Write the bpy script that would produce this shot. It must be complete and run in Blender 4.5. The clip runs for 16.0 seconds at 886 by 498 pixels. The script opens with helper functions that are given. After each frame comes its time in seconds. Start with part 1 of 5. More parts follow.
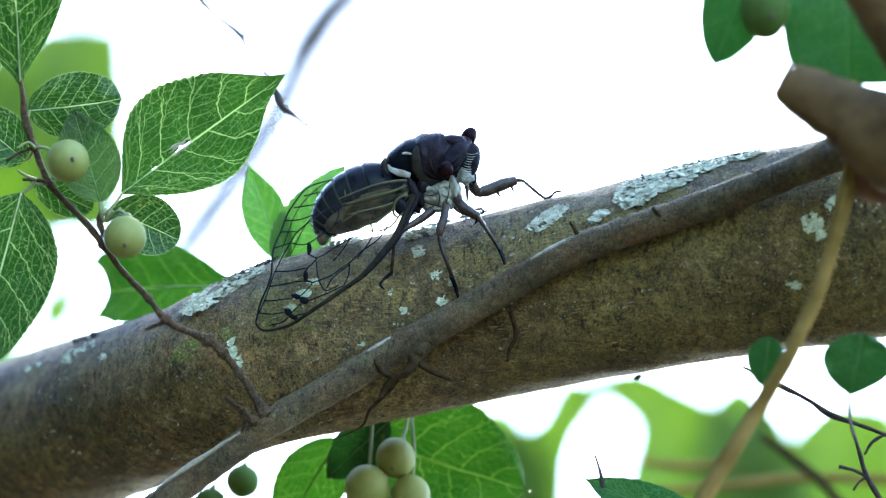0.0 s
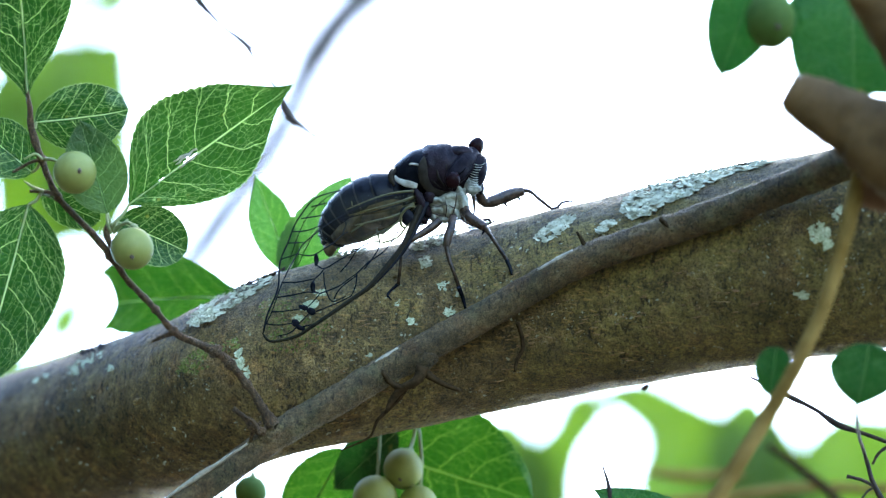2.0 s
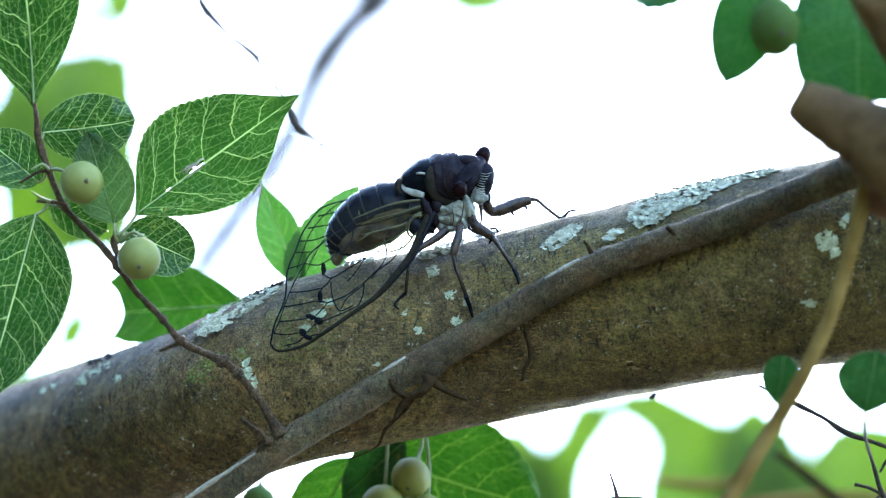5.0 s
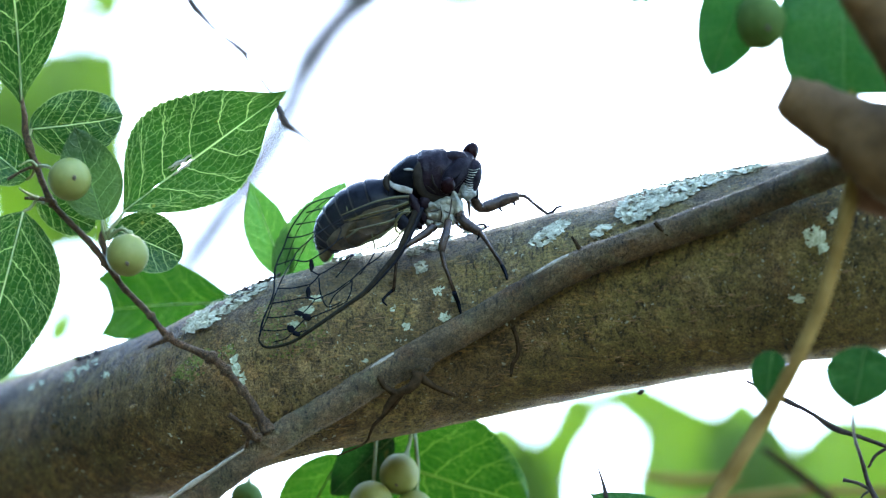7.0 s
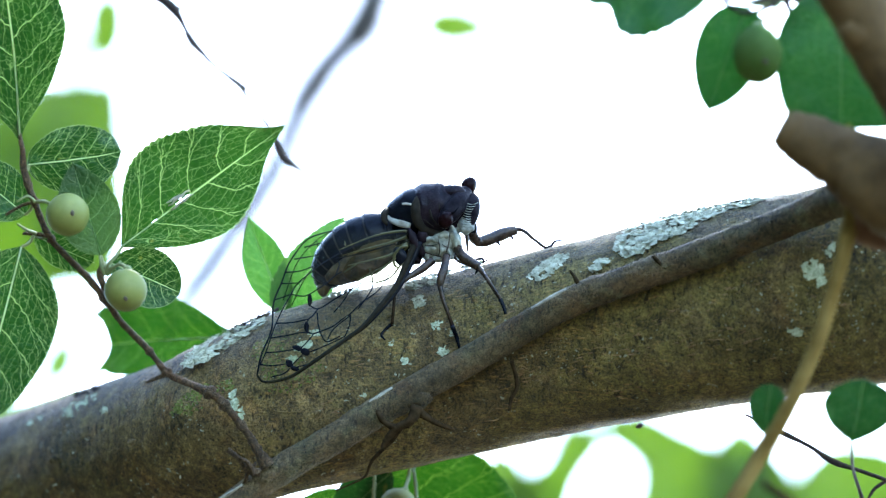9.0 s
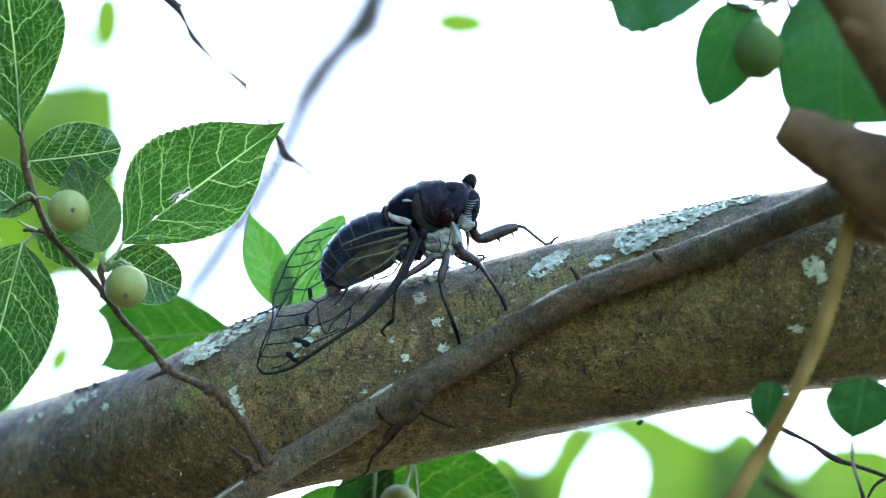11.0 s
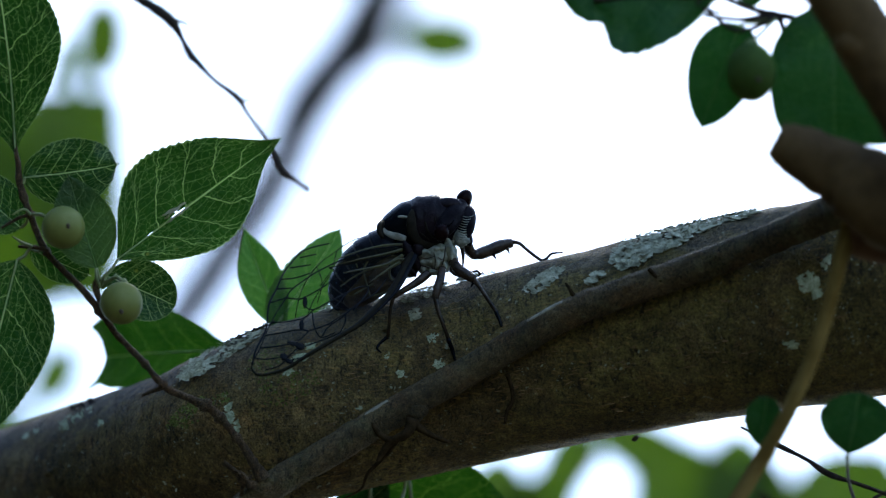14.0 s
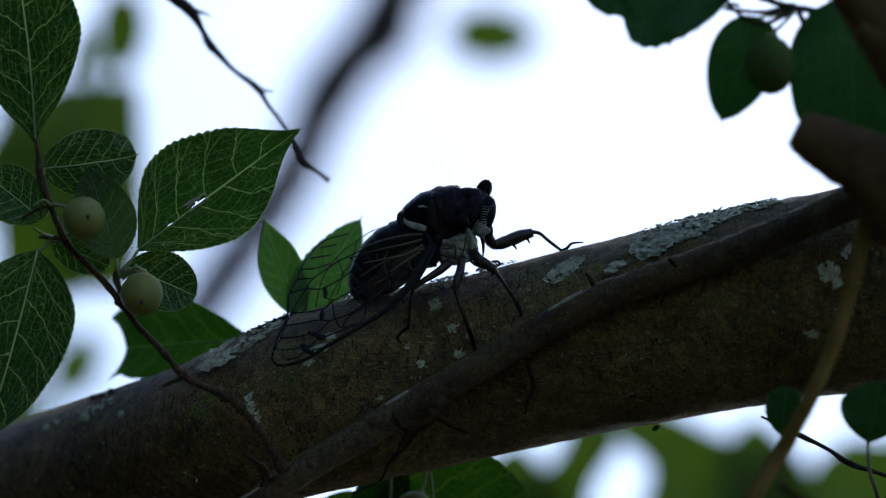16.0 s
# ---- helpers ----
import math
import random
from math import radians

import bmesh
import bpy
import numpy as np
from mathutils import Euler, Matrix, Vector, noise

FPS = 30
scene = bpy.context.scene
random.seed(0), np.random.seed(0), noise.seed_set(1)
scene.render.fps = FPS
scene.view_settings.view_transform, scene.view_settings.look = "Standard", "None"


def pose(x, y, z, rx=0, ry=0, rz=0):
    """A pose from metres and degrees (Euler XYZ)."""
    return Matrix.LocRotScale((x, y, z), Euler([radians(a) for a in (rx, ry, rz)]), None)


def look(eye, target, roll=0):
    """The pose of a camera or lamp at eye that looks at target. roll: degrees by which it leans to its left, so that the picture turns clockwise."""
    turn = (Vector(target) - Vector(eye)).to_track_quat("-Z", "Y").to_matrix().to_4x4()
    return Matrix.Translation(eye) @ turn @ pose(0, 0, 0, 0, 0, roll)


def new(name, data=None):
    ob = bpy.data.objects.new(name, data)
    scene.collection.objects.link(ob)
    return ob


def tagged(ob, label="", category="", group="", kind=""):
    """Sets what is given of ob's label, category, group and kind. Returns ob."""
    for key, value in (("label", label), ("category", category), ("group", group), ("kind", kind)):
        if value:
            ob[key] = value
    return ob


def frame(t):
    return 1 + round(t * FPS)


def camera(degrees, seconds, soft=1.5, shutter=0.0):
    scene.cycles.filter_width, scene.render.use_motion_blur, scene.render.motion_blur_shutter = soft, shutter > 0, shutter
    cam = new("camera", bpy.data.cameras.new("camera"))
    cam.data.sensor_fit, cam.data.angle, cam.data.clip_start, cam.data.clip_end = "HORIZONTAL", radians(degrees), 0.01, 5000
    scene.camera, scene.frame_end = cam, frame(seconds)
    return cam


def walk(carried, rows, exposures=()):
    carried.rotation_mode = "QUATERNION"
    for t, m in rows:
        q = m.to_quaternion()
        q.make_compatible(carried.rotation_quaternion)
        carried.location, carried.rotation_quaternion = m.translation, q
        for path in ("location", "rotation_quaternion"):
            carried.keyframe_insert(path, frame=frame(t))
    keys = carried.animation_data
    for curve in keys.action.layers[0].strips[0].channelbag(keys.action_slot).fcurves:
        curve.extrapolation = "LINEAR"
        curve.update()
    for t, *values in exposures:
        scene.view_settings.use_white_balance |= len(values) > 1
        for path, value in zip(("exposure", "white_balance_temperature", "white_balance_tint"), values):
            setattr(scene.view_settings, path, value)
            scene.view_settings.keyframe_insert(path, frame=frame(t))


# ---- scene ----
# The work grid: one step is 0.12 mm on the plane of the insect; w is millimetres behind that plane.
EYE = Vector((0.0, 0.0, 1.5))
TILT = 25.0
DIST = 1.3454
STEP = 0.00012
RIGHT = Vector((1, 0, 0))
UP = Vector((0, -math.sin(radians(TILT)), math.cos(radians(TILT))))
AWAY = Vector((0, math.cos(radians(TILT)), math.sin(radians(TILT))))
BASE = pose(EYE.x, EYE.y, EYE.z, 90 + TILT)

cam = camera(8.0, 16.0, 1.25)
cam.data.dof.use_dof = True
cam.data.dof.focus_distance = 1.331
cam.data.dof.aperture_fstop = 11.0
cam.data.dof.aperture_blades = 7

SWAY = [
    (0.0, 0.0, 0.0, 0.0), (0.5, 0.1668, 0.0959, -0.129), (1.0, 0.3544, 0.2133, -0.127),
    (1.5, 0.2293, 0.1585, -0.132), (2.0, 0.0963, 0.0646, -0.127), (2.5, 0.1823, 0.0334, -0.136),
    (3.0, 0.119, 0.0364, -0.167), (3.5, 0.3152, -0.0683, -0.136), (4.0, 0.2863, -0.0116, -0.265),
    (4.2, 0.175, 0.0995, -0.231), (6.3, 0.2325, 0.1116, -0.34), (6.5, 0.2917, 0.0819, -0.363),
    (7.0, 0.1429, 0.0216, -0.379), (7.5, 0.0335, 0.045, -0.378), (8.0, 0.3476, -0.0169, -0.553),
    (8.5, 0.522, 0.0175, -0.495), (9.0, 0.4532, 0.0061, -0.528), (9.2, 0.3749, 0.045, -0.45),
    (11.3, 0.4511, 0.0244, -0.563), (11.5, 0.5468, 0.1699, -0.622), (12.0, 0.6234, 0.0928, -0.563),
    (12.5, 0.7911, 0.0943, -0.66), (13.0, 0.5468, 0.2423, -0.61), (13.5, 0.4555, 0.0499, -0.453),
    (14.0, 0.5684, -0.0324, -0.561), (14.5, 0.705, 0.1021, -0.662), (15.0, 0.7015, -0.1027, -0.564),
    (15.5, 0.612, 0.0168, -0.448), (16.0, 0.478, 0.151, -0.659)]
walk(cam, [(t, BASE @ pose(0, 0, 0, a, b, c)) for t, a, b, c in SWAY],
     exposures=[(t, ev, 6300, tint) for t, ev, tint in [(0.0, 3.68, 5), (11.8, 3.68, 5), (12.2, 3.15, 5), (12.5, 2.2, 5), (13.0, 1.0, 5), (13.5, 1.25, 5), (14.0, 1.55, 6), (14.5, 1.3, 6), (15.0, 0.7, 8), (15.5, 0.5, 10), (16.0, 0.55, 10)]])

# Light: bright hazy sky behind the branch, the sun veiled and high.
world = bpy.data.worlds.new("sky")
scene.world = world
world.use_nodes = True
wn = world.node_tree.nodes
sky = wn.new("ShaderNodeTexSky")
sky.sky_type = "NISHITA"
sky.sun_disc = False
sky.sun_elevation = radians(45)
sky.sun_rotation = radians(12)
sky.air_density = 1.0
sky.dust_density = 0.6
sky.ozone_density = 2.4
world.node_tree.links.new(sky.outputs[0], wn["Background"].inputs[0])
wn["Background"].inputs[1].default_value = 0.15
sun = new("sun", bpy.data.lights.new("sun", "SUN"))
sun.data.energy = 0.5
sun.data.angle = radians(20)
sun.data.color = (1.0, 0.96, 0.9)
se, sr = radians(45), radians(12)
sun.matrix_world = look((10 * math.sin(sr) * math.cos(se), 10 * math.cos(sr) * math.cos(se), 10 * math.sin(se)), (0, 0, 0))


# ---- materials ----
class Mat:
    """A small node-material writer."""

    def __init__(self, name):
        self.m = bpy.data.materials.new(name)
        self.m.use_nodes = True
        self.n = self.m.node_tree.nodes
        self.l = self.m.node_tree.links
        self.b = self.n["Principled BSDF"]
        self.out = self.n["Material Output"]
        self.co = self.n.new("ShaderNodeTexCoord").outputs["Object"]

    def noise(self, scale, detail=4, rough=0.6, stretch=None):
        n = self.n.new("ShaderNodeTexNoise")
        n.inputs["Scale"].default_value, n.inputs["Detail"].default_value, n.inputs["Roughness"].default_value = scale, detail, rough
        self.l.new(self.mapped(stretch), n.inputs["Vector"])
        return n.outputs["Fac"]

    def mapped(self, stretch):
        if not stretch:
            return self.co
        mp = self.n.new("ShaderNodeMapping")
        mp.inputs["Scale"].default_value = stretch[:3]
        if len(stretch) > 3:
            mp.inputs["Rotation"].default_value = [radians(a) for a in stretch[3:]]
        self.l.new(self.co, mp.inputs["Vector"])
        return mp.outputs[0]

    def cells(self, scale):
        n = self.n.new("ShaderNodeTexVoronoi")
        n.feature = "DISTANCE_TO_EDGE"
        n.inputs["Scale"].default_value = scale
        self.l.new(self.co, n.inputs["Vector"])
        return n.outputs["Distance"]

    def ramp(self, fac, stops):
        r = self.n.new("ShaderNodeValToRGB")
        e = r.color_ramp.elements
        while len(e) < len(stops):
            e.new(0.5)
        for el, (p, c) in zip(e, stops):
            el.position = p
            el.color = (*c, 1) if len(c) == 3 else c
        self.l.new(fac, r.inputs[0])
        return r.outputs[0]

    def mix(self, fac, a, b, mode="MIX"):
        x = self.n.new("ShaderNodeMix")
        x.data_type, x.blend_type = "RGBA", mode
        for v, s in ((fac, x.inputs["Factor"]), (a, x.inputs["A"]), (b, x.inputs["B"])):
            if isinstance(v, bpy.types.NodeSocket):
                self.l.new(v, s)
            elif isinstance(v, (int, float)):
                s.default_value = v
            else:
                s.default_value = (*v, 1)
        return x.outputs["Result"]

    def hsv(self, colour, value):
        h = self.n.new("ShaderNodeHueSaturation")
        self.l.new(colour, h.inputs["Color"])
        self.l.new(value, h.inputs["Value"])
        return h.outputs[0]

    def remap(self, v, lo, hi):
        r = self.n.new("ShaderNodeMapRange")
        r.inputs["To Min"].default_value, r.inputs["To Max"].default_value = lo, hi
        self.l.new(v, r.inputs["Value"])
        return r.outputs[0]

    def random(self):
        return self.n.new("ShaderNodeObjectInfo").outputs["Random"]

    def bump(self, height, distance, strength=1.0, target=None):
        b = self.n.new("ShaderNodeBump")
        b.inputs["Distance"].default_value, b.inputs["Strength"].default_value = distance, strength
        self.l.new(height, b.inputs["Height"])
        self.l.new(b.outputs[0], (target or self.b).inputs["Normal"])
        return b.outputs[0]

    def put(self, colour=None, rough=None, **values):
        for key, v in (("Base Color", colour), ("Roughness", rough), *((k.replace("_", " "), v) for k, v in values.items())):
            if v is None:
                continue
            if isinstance(v, bpy.types.NodeSocket):
                self.l.new(v, self.b.inputs[key])
            else:
                self.b.inputs[key].default_value = (*v, 1) if key == "Base Color" else v
        return self


def bark_material(name, dark, mid, light, moss, moss_amount, scale=1.0, speck=0.6, dashes=0.8, film=False):
    """Thin bark: brown, olive and reddish patches, fine grit, orange fibres along the limb, dark wrinkles across it,
    crusty specks. film: light put into the colour, brighter along X, held down on top.
    """
    m = Mat(name)
    patch = m.noise(62 * scale, 5, 0.62)
    mott = m.noise(380 * scale, 9, 0.82)
    fine = m.noise(1900 * scale, 5, 0.75)
    c = m.ramp(mott, [(0.34, dark), (0.5, mid), (0.66, light)])
    red = m.ramp(m.noise(75 * scale, 4, 0.6), [(0.50, (0, 0, 0)), (0.62, (0.45, 0.45, 0.45))])
    c = m.mix(red, c, m.mix(1.0, c, (1.35, 0.95, 0.72), "MULTIPLY"))
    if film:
        # Moss grows with X; also puts the right end's brighter light into colour.
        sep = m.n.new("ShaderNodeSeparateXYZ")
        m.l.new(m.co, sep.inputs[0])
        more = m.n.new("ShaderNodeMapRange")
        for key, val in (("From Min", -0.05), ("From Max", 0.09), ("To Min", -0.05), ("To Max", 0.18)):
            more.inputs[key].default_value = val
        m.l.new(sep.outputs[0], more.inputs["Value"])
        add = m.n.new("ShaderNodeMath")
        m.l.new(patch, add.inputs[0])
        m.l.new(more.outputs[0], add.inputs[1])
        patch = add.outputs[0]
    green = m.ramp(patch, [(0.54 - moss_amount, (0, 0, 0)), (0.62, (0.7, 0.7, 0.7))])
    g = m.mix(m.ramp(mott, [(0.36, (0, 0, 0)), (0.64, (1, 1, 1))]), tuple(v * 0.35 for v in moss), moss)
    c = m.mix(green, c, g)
    deep = m.ramp(m.noise(48 * scale, 5, 0.65, (1, 1, 1.4)), [(0.38, (0.55, 0.53, 0.50)), (0.56, (1.05, 1.05, 1.05))])
    c = m.mix(1.0, c, deep, "MULTIPLY")
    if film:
        # Grey crust on upward faces, painted dark to offset the sky light there.
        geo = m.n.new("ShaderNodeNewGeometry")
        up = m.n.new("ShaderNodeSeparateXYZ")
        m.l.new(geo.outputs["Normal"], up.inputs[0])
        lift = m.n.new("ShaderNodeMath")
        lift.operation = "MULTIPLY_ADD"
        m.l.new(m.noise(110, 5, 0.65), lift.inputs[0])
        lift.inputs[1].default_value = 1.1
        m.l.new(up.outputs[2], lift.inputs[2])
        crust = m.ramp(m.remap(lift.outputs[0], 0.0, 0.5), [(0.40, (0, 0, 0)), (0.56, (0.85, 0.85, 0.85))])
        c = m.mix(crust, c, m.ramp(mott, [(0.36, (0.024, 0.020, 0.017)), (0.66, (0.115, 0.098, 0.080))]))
    grit = m.ramp(fine, [(0.38, (0.25, 0.24, 0.23)), (0.50, (1, 1, 1)), (0.64, (1.5, 1.42, 1.25))])
    c = m.mix(0.9, c, m.mix(1.0, c, grit, "MULTIPLY"))
    where = m.ramp(m.noise(60 * scale, 4), [(0.40, (0.15, 0.15, 0.15)), (0.56, (1, 1, 1))])
    wrinkle = m.ramp(m.noise(620 * scale, 4, 0.6, (1.5, 1.0, 0.45, 0, 28, 0)), [(0.36, (0.30, 0.28, 0.26)), (0.46, (1, 1, 1))])
    c = m.mix(where, c, m.mix(1.0, c, wrinkle, "MULTIPLY"))
    dash = m.ramp(m.noise(1700 * scale, 3, 0.6, (0.22, 1, 1.0, 0, 14, 0)), [(0.57, (0, 0, 0)), (0.66, (dashes, dashes, dashes))])
    there = m.ramp(m.noise(130 * scale, 3), [(0.46, (0.1, 0.1, 0.1)), (0.6, (1, 1, 1))])
    c = m.mix(m.mix(1.0, dash, there, "MULTIPLY"), c, (light[0] * 1.45, light[1] * 1.15, light[2] * 0.85))
    fleck = m.ramp(m.noise(700 * scale, 2, 0.5), [(0.70, (0, 0, 0)), (0.75, (speck, speck, speck))])
    c = m.mix(fleck, c, (0.42, 0.42, 0.28))
    m.put(c, m.remap(fine, 0.55, 0.9))
    m.b.inputs["Specular IOR Level"].default_value = 0.3
    h = m.mix(0.35, m.mix(0.45, mott, fine), m.mix(0.5, wrinkle, dash))
    m.bump(h, 0.0018, 1.0)
    return m.m


def seen_through(m, colour, share, normal=None):
    """Lets a share of the light shine through the sheet."""
    t = m.n.new("ShaderNodeBsdfTranslucent")
    m.l.new(colour, t.inputs["Color"])
    if normal:
        m.l.new(normal, t.inputs["Normal"])
    x = m.n.new("ShaderNodeMixShader")
    x.inputs[0].default_value = share
    m.l.new(m.b.outputs[0], x.inputs[1])
    m.l.new(t.outputs[0], x.inputs[2])
    m.l.new(x.outputs[0], m.out.inputs[0])
    return m.m


def leaf_material(name, deep, fresh, vein, glow, cell=620.0, through_light=0.3, pairs=6.6, strength=1.0, gloss=0.35):
    """A living leaf: quilted waxy skin, light shining through, side veins that sweep to the edge, an uneven net between them, blotches."""
    m = Mat(name)

    def calc(op, p, q=0.0, z=0.0):
        n = m.n.new("ShaderNodeMath")
        n.operation = op
        for v, s in zip((p, q, z), n.inputs):
            if isinstance(v, bpy.types.NodeSocket):
                m.l.new(v, s)
            else:
                s.default_value = v
        return n.outputs[0]

    uv = m.n.new("ShaderNodeUVMap")
    uv.uv_map = "leaf"
    sep = m.n.new("ShaderNodeSeparateXYZ")
    m.l.new(uv.outputs[0], sep.inputs[0])
    u, v = sep.outputs[0], sep.outputs[1]
    av = calc("ABSOLUTE", v)
    sway = calc("MULTIPLY_ADD", m.noise(210, 3, 0.55), 0.10, -0.05)
    arch = calc("MULTIPLY", calc("MULTIPLY_ADD", calc("MULTIPLY", av, av), 0.12, calc("MULTIPLY", av, 0.20)), calc("MULTIPLY_ADD", u, -0.45, 1.0))
    reach = calc("SUBTRACT", calc("ADD", u, sway), arch)
    side = calc("MULTIPLY", calc("GREATER_THAN", v, 0.0), 0.37)

    def stripe(x, wide):
        d = calc("ABSOLUTE", calc("SUBTRACT", calc("FRACT", x), 0.5))
        line = calc("SUBTRACT", 1.0, calc("DIVIDE", d, wide))
        return calc("MINIMUM", calc("MULTIPLY", calc("MAXIMUM", line, 0.0), 2.0), 1.0)

    row = calc("MULTIPLY_ADD", reach, pairs, side)
    thin = calc("MULTIPLY_ADD", av, -0.014, 0.027)

    def forks(amount, start):
        return stripe(calc("MULTIPLY_ADD", calc("MAXIMUM", calc("SUBTRACT", av, start), 0.0), amount, row), calc("MULTIPLY", thin, 0.9))

    main = stripe(row, thin)
    forked = calc("MULTIPLY", calc("MAXIMUM", forks(-0.95, 0.42), forks(0.8, 0.66)), 0.75)
    lane = calc("MULTIPLY", calc("FLOOR", calc("ADD", row, 0.5)), 0.61)
    rung = calc("ADD", calc("MULTIPLY_ADD", av, 7.0, lane), calc("MULTIPLY_ADD", m.noise(170, 2, 0.5), 1.5, calc("MULTIPLY", row, 0.35)))
    ladder = calc("MULTIPLY", stripe(rung, 0.055), calc("MULTIPLY_ADD", m.noise(210, 2), 1.3, -0.15))
    rib = calc("MINIMUM", calc("MULTIPLY", calc("MAXIMUM", calc("SUBTRACT", 1.0, calc("DIVIDE", av, 0.022)), 0.0), 2.5), 1.0)
    rim = calc("MULTIPLY", calc("GREATER_THAN", av, 0.975), 0.5)
    c = m.ramp(m.noise(70, 5, 0.65), [(0.3, deep), (0.7, fresh)])
    bent = m.n.new("ShaderNodeTexNoise")
    bent.inputs["Scale"].default_value = 260
    m.l.new(m.co, bent.inputs["Vector"])
    push = m.n.new("ShaderNodeVectorMath")
    push.operation = "MULTIPLY_ADD"
    push.inputs[1].default_value = (0.0026, 0.0026, 0.0026)
    m.l.new(bent.outputs["Color"], push.inputs[0])
    m.l.new(m.co, push.inputs[2])
    straight, m.co = m.co, push.outputs[0]
    net = m.cells(cell)
    m.co = straight
    web = m.ramp(net, [(0.0, (1, 1, 1)), (0.028, (0, 0, 0))])
    patchy = m.ramp(m.noise(150, 3), [(0.36, (0.2, 0.2, 0.2)), (0.64, (0.7, 0.7, 0.7))])
    c = m.mix(m.mix(1.0, web, patchy, "MULTIPLY"), c, m.mix(0.65, fresh, vein))
    spotn = m.noise(260, 2, 0.4)
    c = m.mix(m.ramp(spotn, [(0.74, (0, 0, 0)), (0.8, (0.8, 0.8, 0.8))]), c, (0.16, 0.14, 0.03))
    c = m.hsv(c, m.remap(m.random(), 0.85, 1.15))
    ribs = calc("MAXIMUM", calc("MAXIMUM", rib, rim), calc("MAXIMUM", calc("MAXIMUM", main, forked), calc("MULTIPLY", ladder, 0.55)))
    ribs = calc("MULTIPLY", ribs, strength)
    c = m.mix(ribs, c, vein)
    m.put(c, m.remap(m.noise(400, 3), 0.35, 0.55))
    m.b.inputs["Specular IOR Level"].default_value = gloss
    height = m.mix(0.25, m.mix(0.35, net, calc("SUBTRACT", 1.0, main)), m.noise(700, 2))
    bump = m.bump(height, 0.0011, 0.6)
    return seen_through(m, m.mix(1.0, c, glow, "MULTIPLY"), through_light, bump)


def plain_material(name, a, b, scale=300, rough=(0.5, 0.8), relief=0.0002, spec=0.4, **more):
    """Two tones of one colour, mottled, with fine relief."""
    m = Mat(name)
    c = m.ramp(m.noise(scale, 5, 0.65), [(0.32, a), (0.68, b)])
    f = m.noise(scale * 5, 4)
    m.put(c, m.remap(f, *rough), **more)
    m.b.inputs["Specular IOR Level"].default_value = spec
    m.bump(m.mix(0.5, m.noise(scale * 2, 4), f), relief, 0.6)
    return m.m


def vein_material(name, a, b, share):
    """A watery leaf vein that lets light through."""
    m = Mat(name)
    c = m.ramp(m.noise(500, 4), [(0.32, a), (0.68, b)])
    m.put(c, 0.6)
    m.b.inputs["Specular IOR Level"].default_value = 0.2
    return seen_through(m, c, share)


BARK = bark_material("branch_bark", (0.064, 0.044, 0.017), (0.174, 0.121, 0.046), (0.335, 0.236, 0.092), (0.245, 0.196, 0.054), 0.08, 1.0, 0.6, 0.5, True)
TWIG_BARK = bark_material("twig_bark", (0.066, 0.047, 0.022), (0.125, 0.090, 0.042), (0.215, 0.16, 0.08), (0.21, 0.19, 0.09), 0.03, 2.0, 0.25, 0.3)
BROWN_TWIG = plain_material("brown_twig", (0.016, 0.011, 0.006), (0.055, 0.036, 0.019), 800, (0.6, 0.9), 0.0004, 0.0)
TAN_STICK = plain_material("tan_stick", (0.115, 0.072, 0.020), (0.215, 0.143, 0.046), 120, (0.8, 1.0), 0.0002, 0.0)
LIT_EDGE = plain_material("lit_edge_bark", (0.17, 0.14, 0.095), (0.31, 0.27, 0.20), 700)
FLAKE = plain_material("peeling_bark", (0.10, 0.052, 0.020), (0.30, 0.17, 0.07), 900, (0.7, 0.95))
PALE_BARK = plain_material("scraped_bark", (0.20, 0.17, 0.12), (0.42, 0.37, 0.28), 700)
RED_TWIG = bark_material("red_twig_bark", (0.042, 0.024, 0.011), (0.11, 0.066, 0.031), (0.24, 0.16, 0.082), (0.14, 0.10, 0.045), 0.0, 3.5, 0.4, 0.5)
CRUST = plain_material("crust_lichen", (0.22, 0.21, 0.12), (0.42, 0.42, 0.30), 900, (0.8, 1.0))
STUB_BARK = plain_material("stub_bark", (0.030, 0.018, 0.008), (0.165, 0.102, 0.045), 50, (0.7, 0.9), 0.0003, 0.1)
SCAR = plain_material("red_scar", (0.075, 0.036, 0.020), (0.18, 0.098, 0.052), 70, (0.7, 0.9), 0.0003, 0.1)
DARK_TWIG = plain_material("dark_twig", (0.018, 0.014, 0.014), (0.05, 0.038, 0.034), 700, (0.7, 0.95), 0.0003, 0.15)
FAR_BARK = plain_material("far_bark", (0.022, 0.018, 0.015), (0.045, 0.038, 0.032), 60)
LICHEN = plain_material("lichen", (0.20, 0.196, 0.125), (0.60, 0.575, 0.42), 520, (0.8, 1.0), 0.0003, 0.1)
PALE_CRUST = plain_material("pale_crust", (0.26, 0.29, 0.17), (0.60, 0.62, 0.44), 900, (0.8, 1.0), 0.0003, 0.1)
MOSS = plain_material("moss", (0.08, 0.095, 0.022), (0.20, 0.22, 0.06), 500, (0.8, 1.0), 0.0004, 0.1)
LEAF = leaf_material("leaf", (0.008, 0.034, 0.005), (0.025, 0.075, 0.010), (0.44, 0.52, 0.25), (0.76, 1.0, 0.45), 640, 0.29, 6.0, 0.68, 0.22)
LEAF_DEEP = leaf_material("leaf_deep", (0.005, 0.025, 0.004), (0.016, 0.056, 0.008), (0.44, 0.52, 0.25), (0.76, 1.0, 0.45), 640, 0.28, 6.0, 0.62, 0.2)
LEAF_DULL = leaf_material("leaf_dull", (0.030, 0.064, 0.020), (0.056, 0.105, 0.031), (0.26, 0.33, 0.16), (0.8, 1.0, 0.5), 700, 0.3, 6.0, 0.4, 0.2)
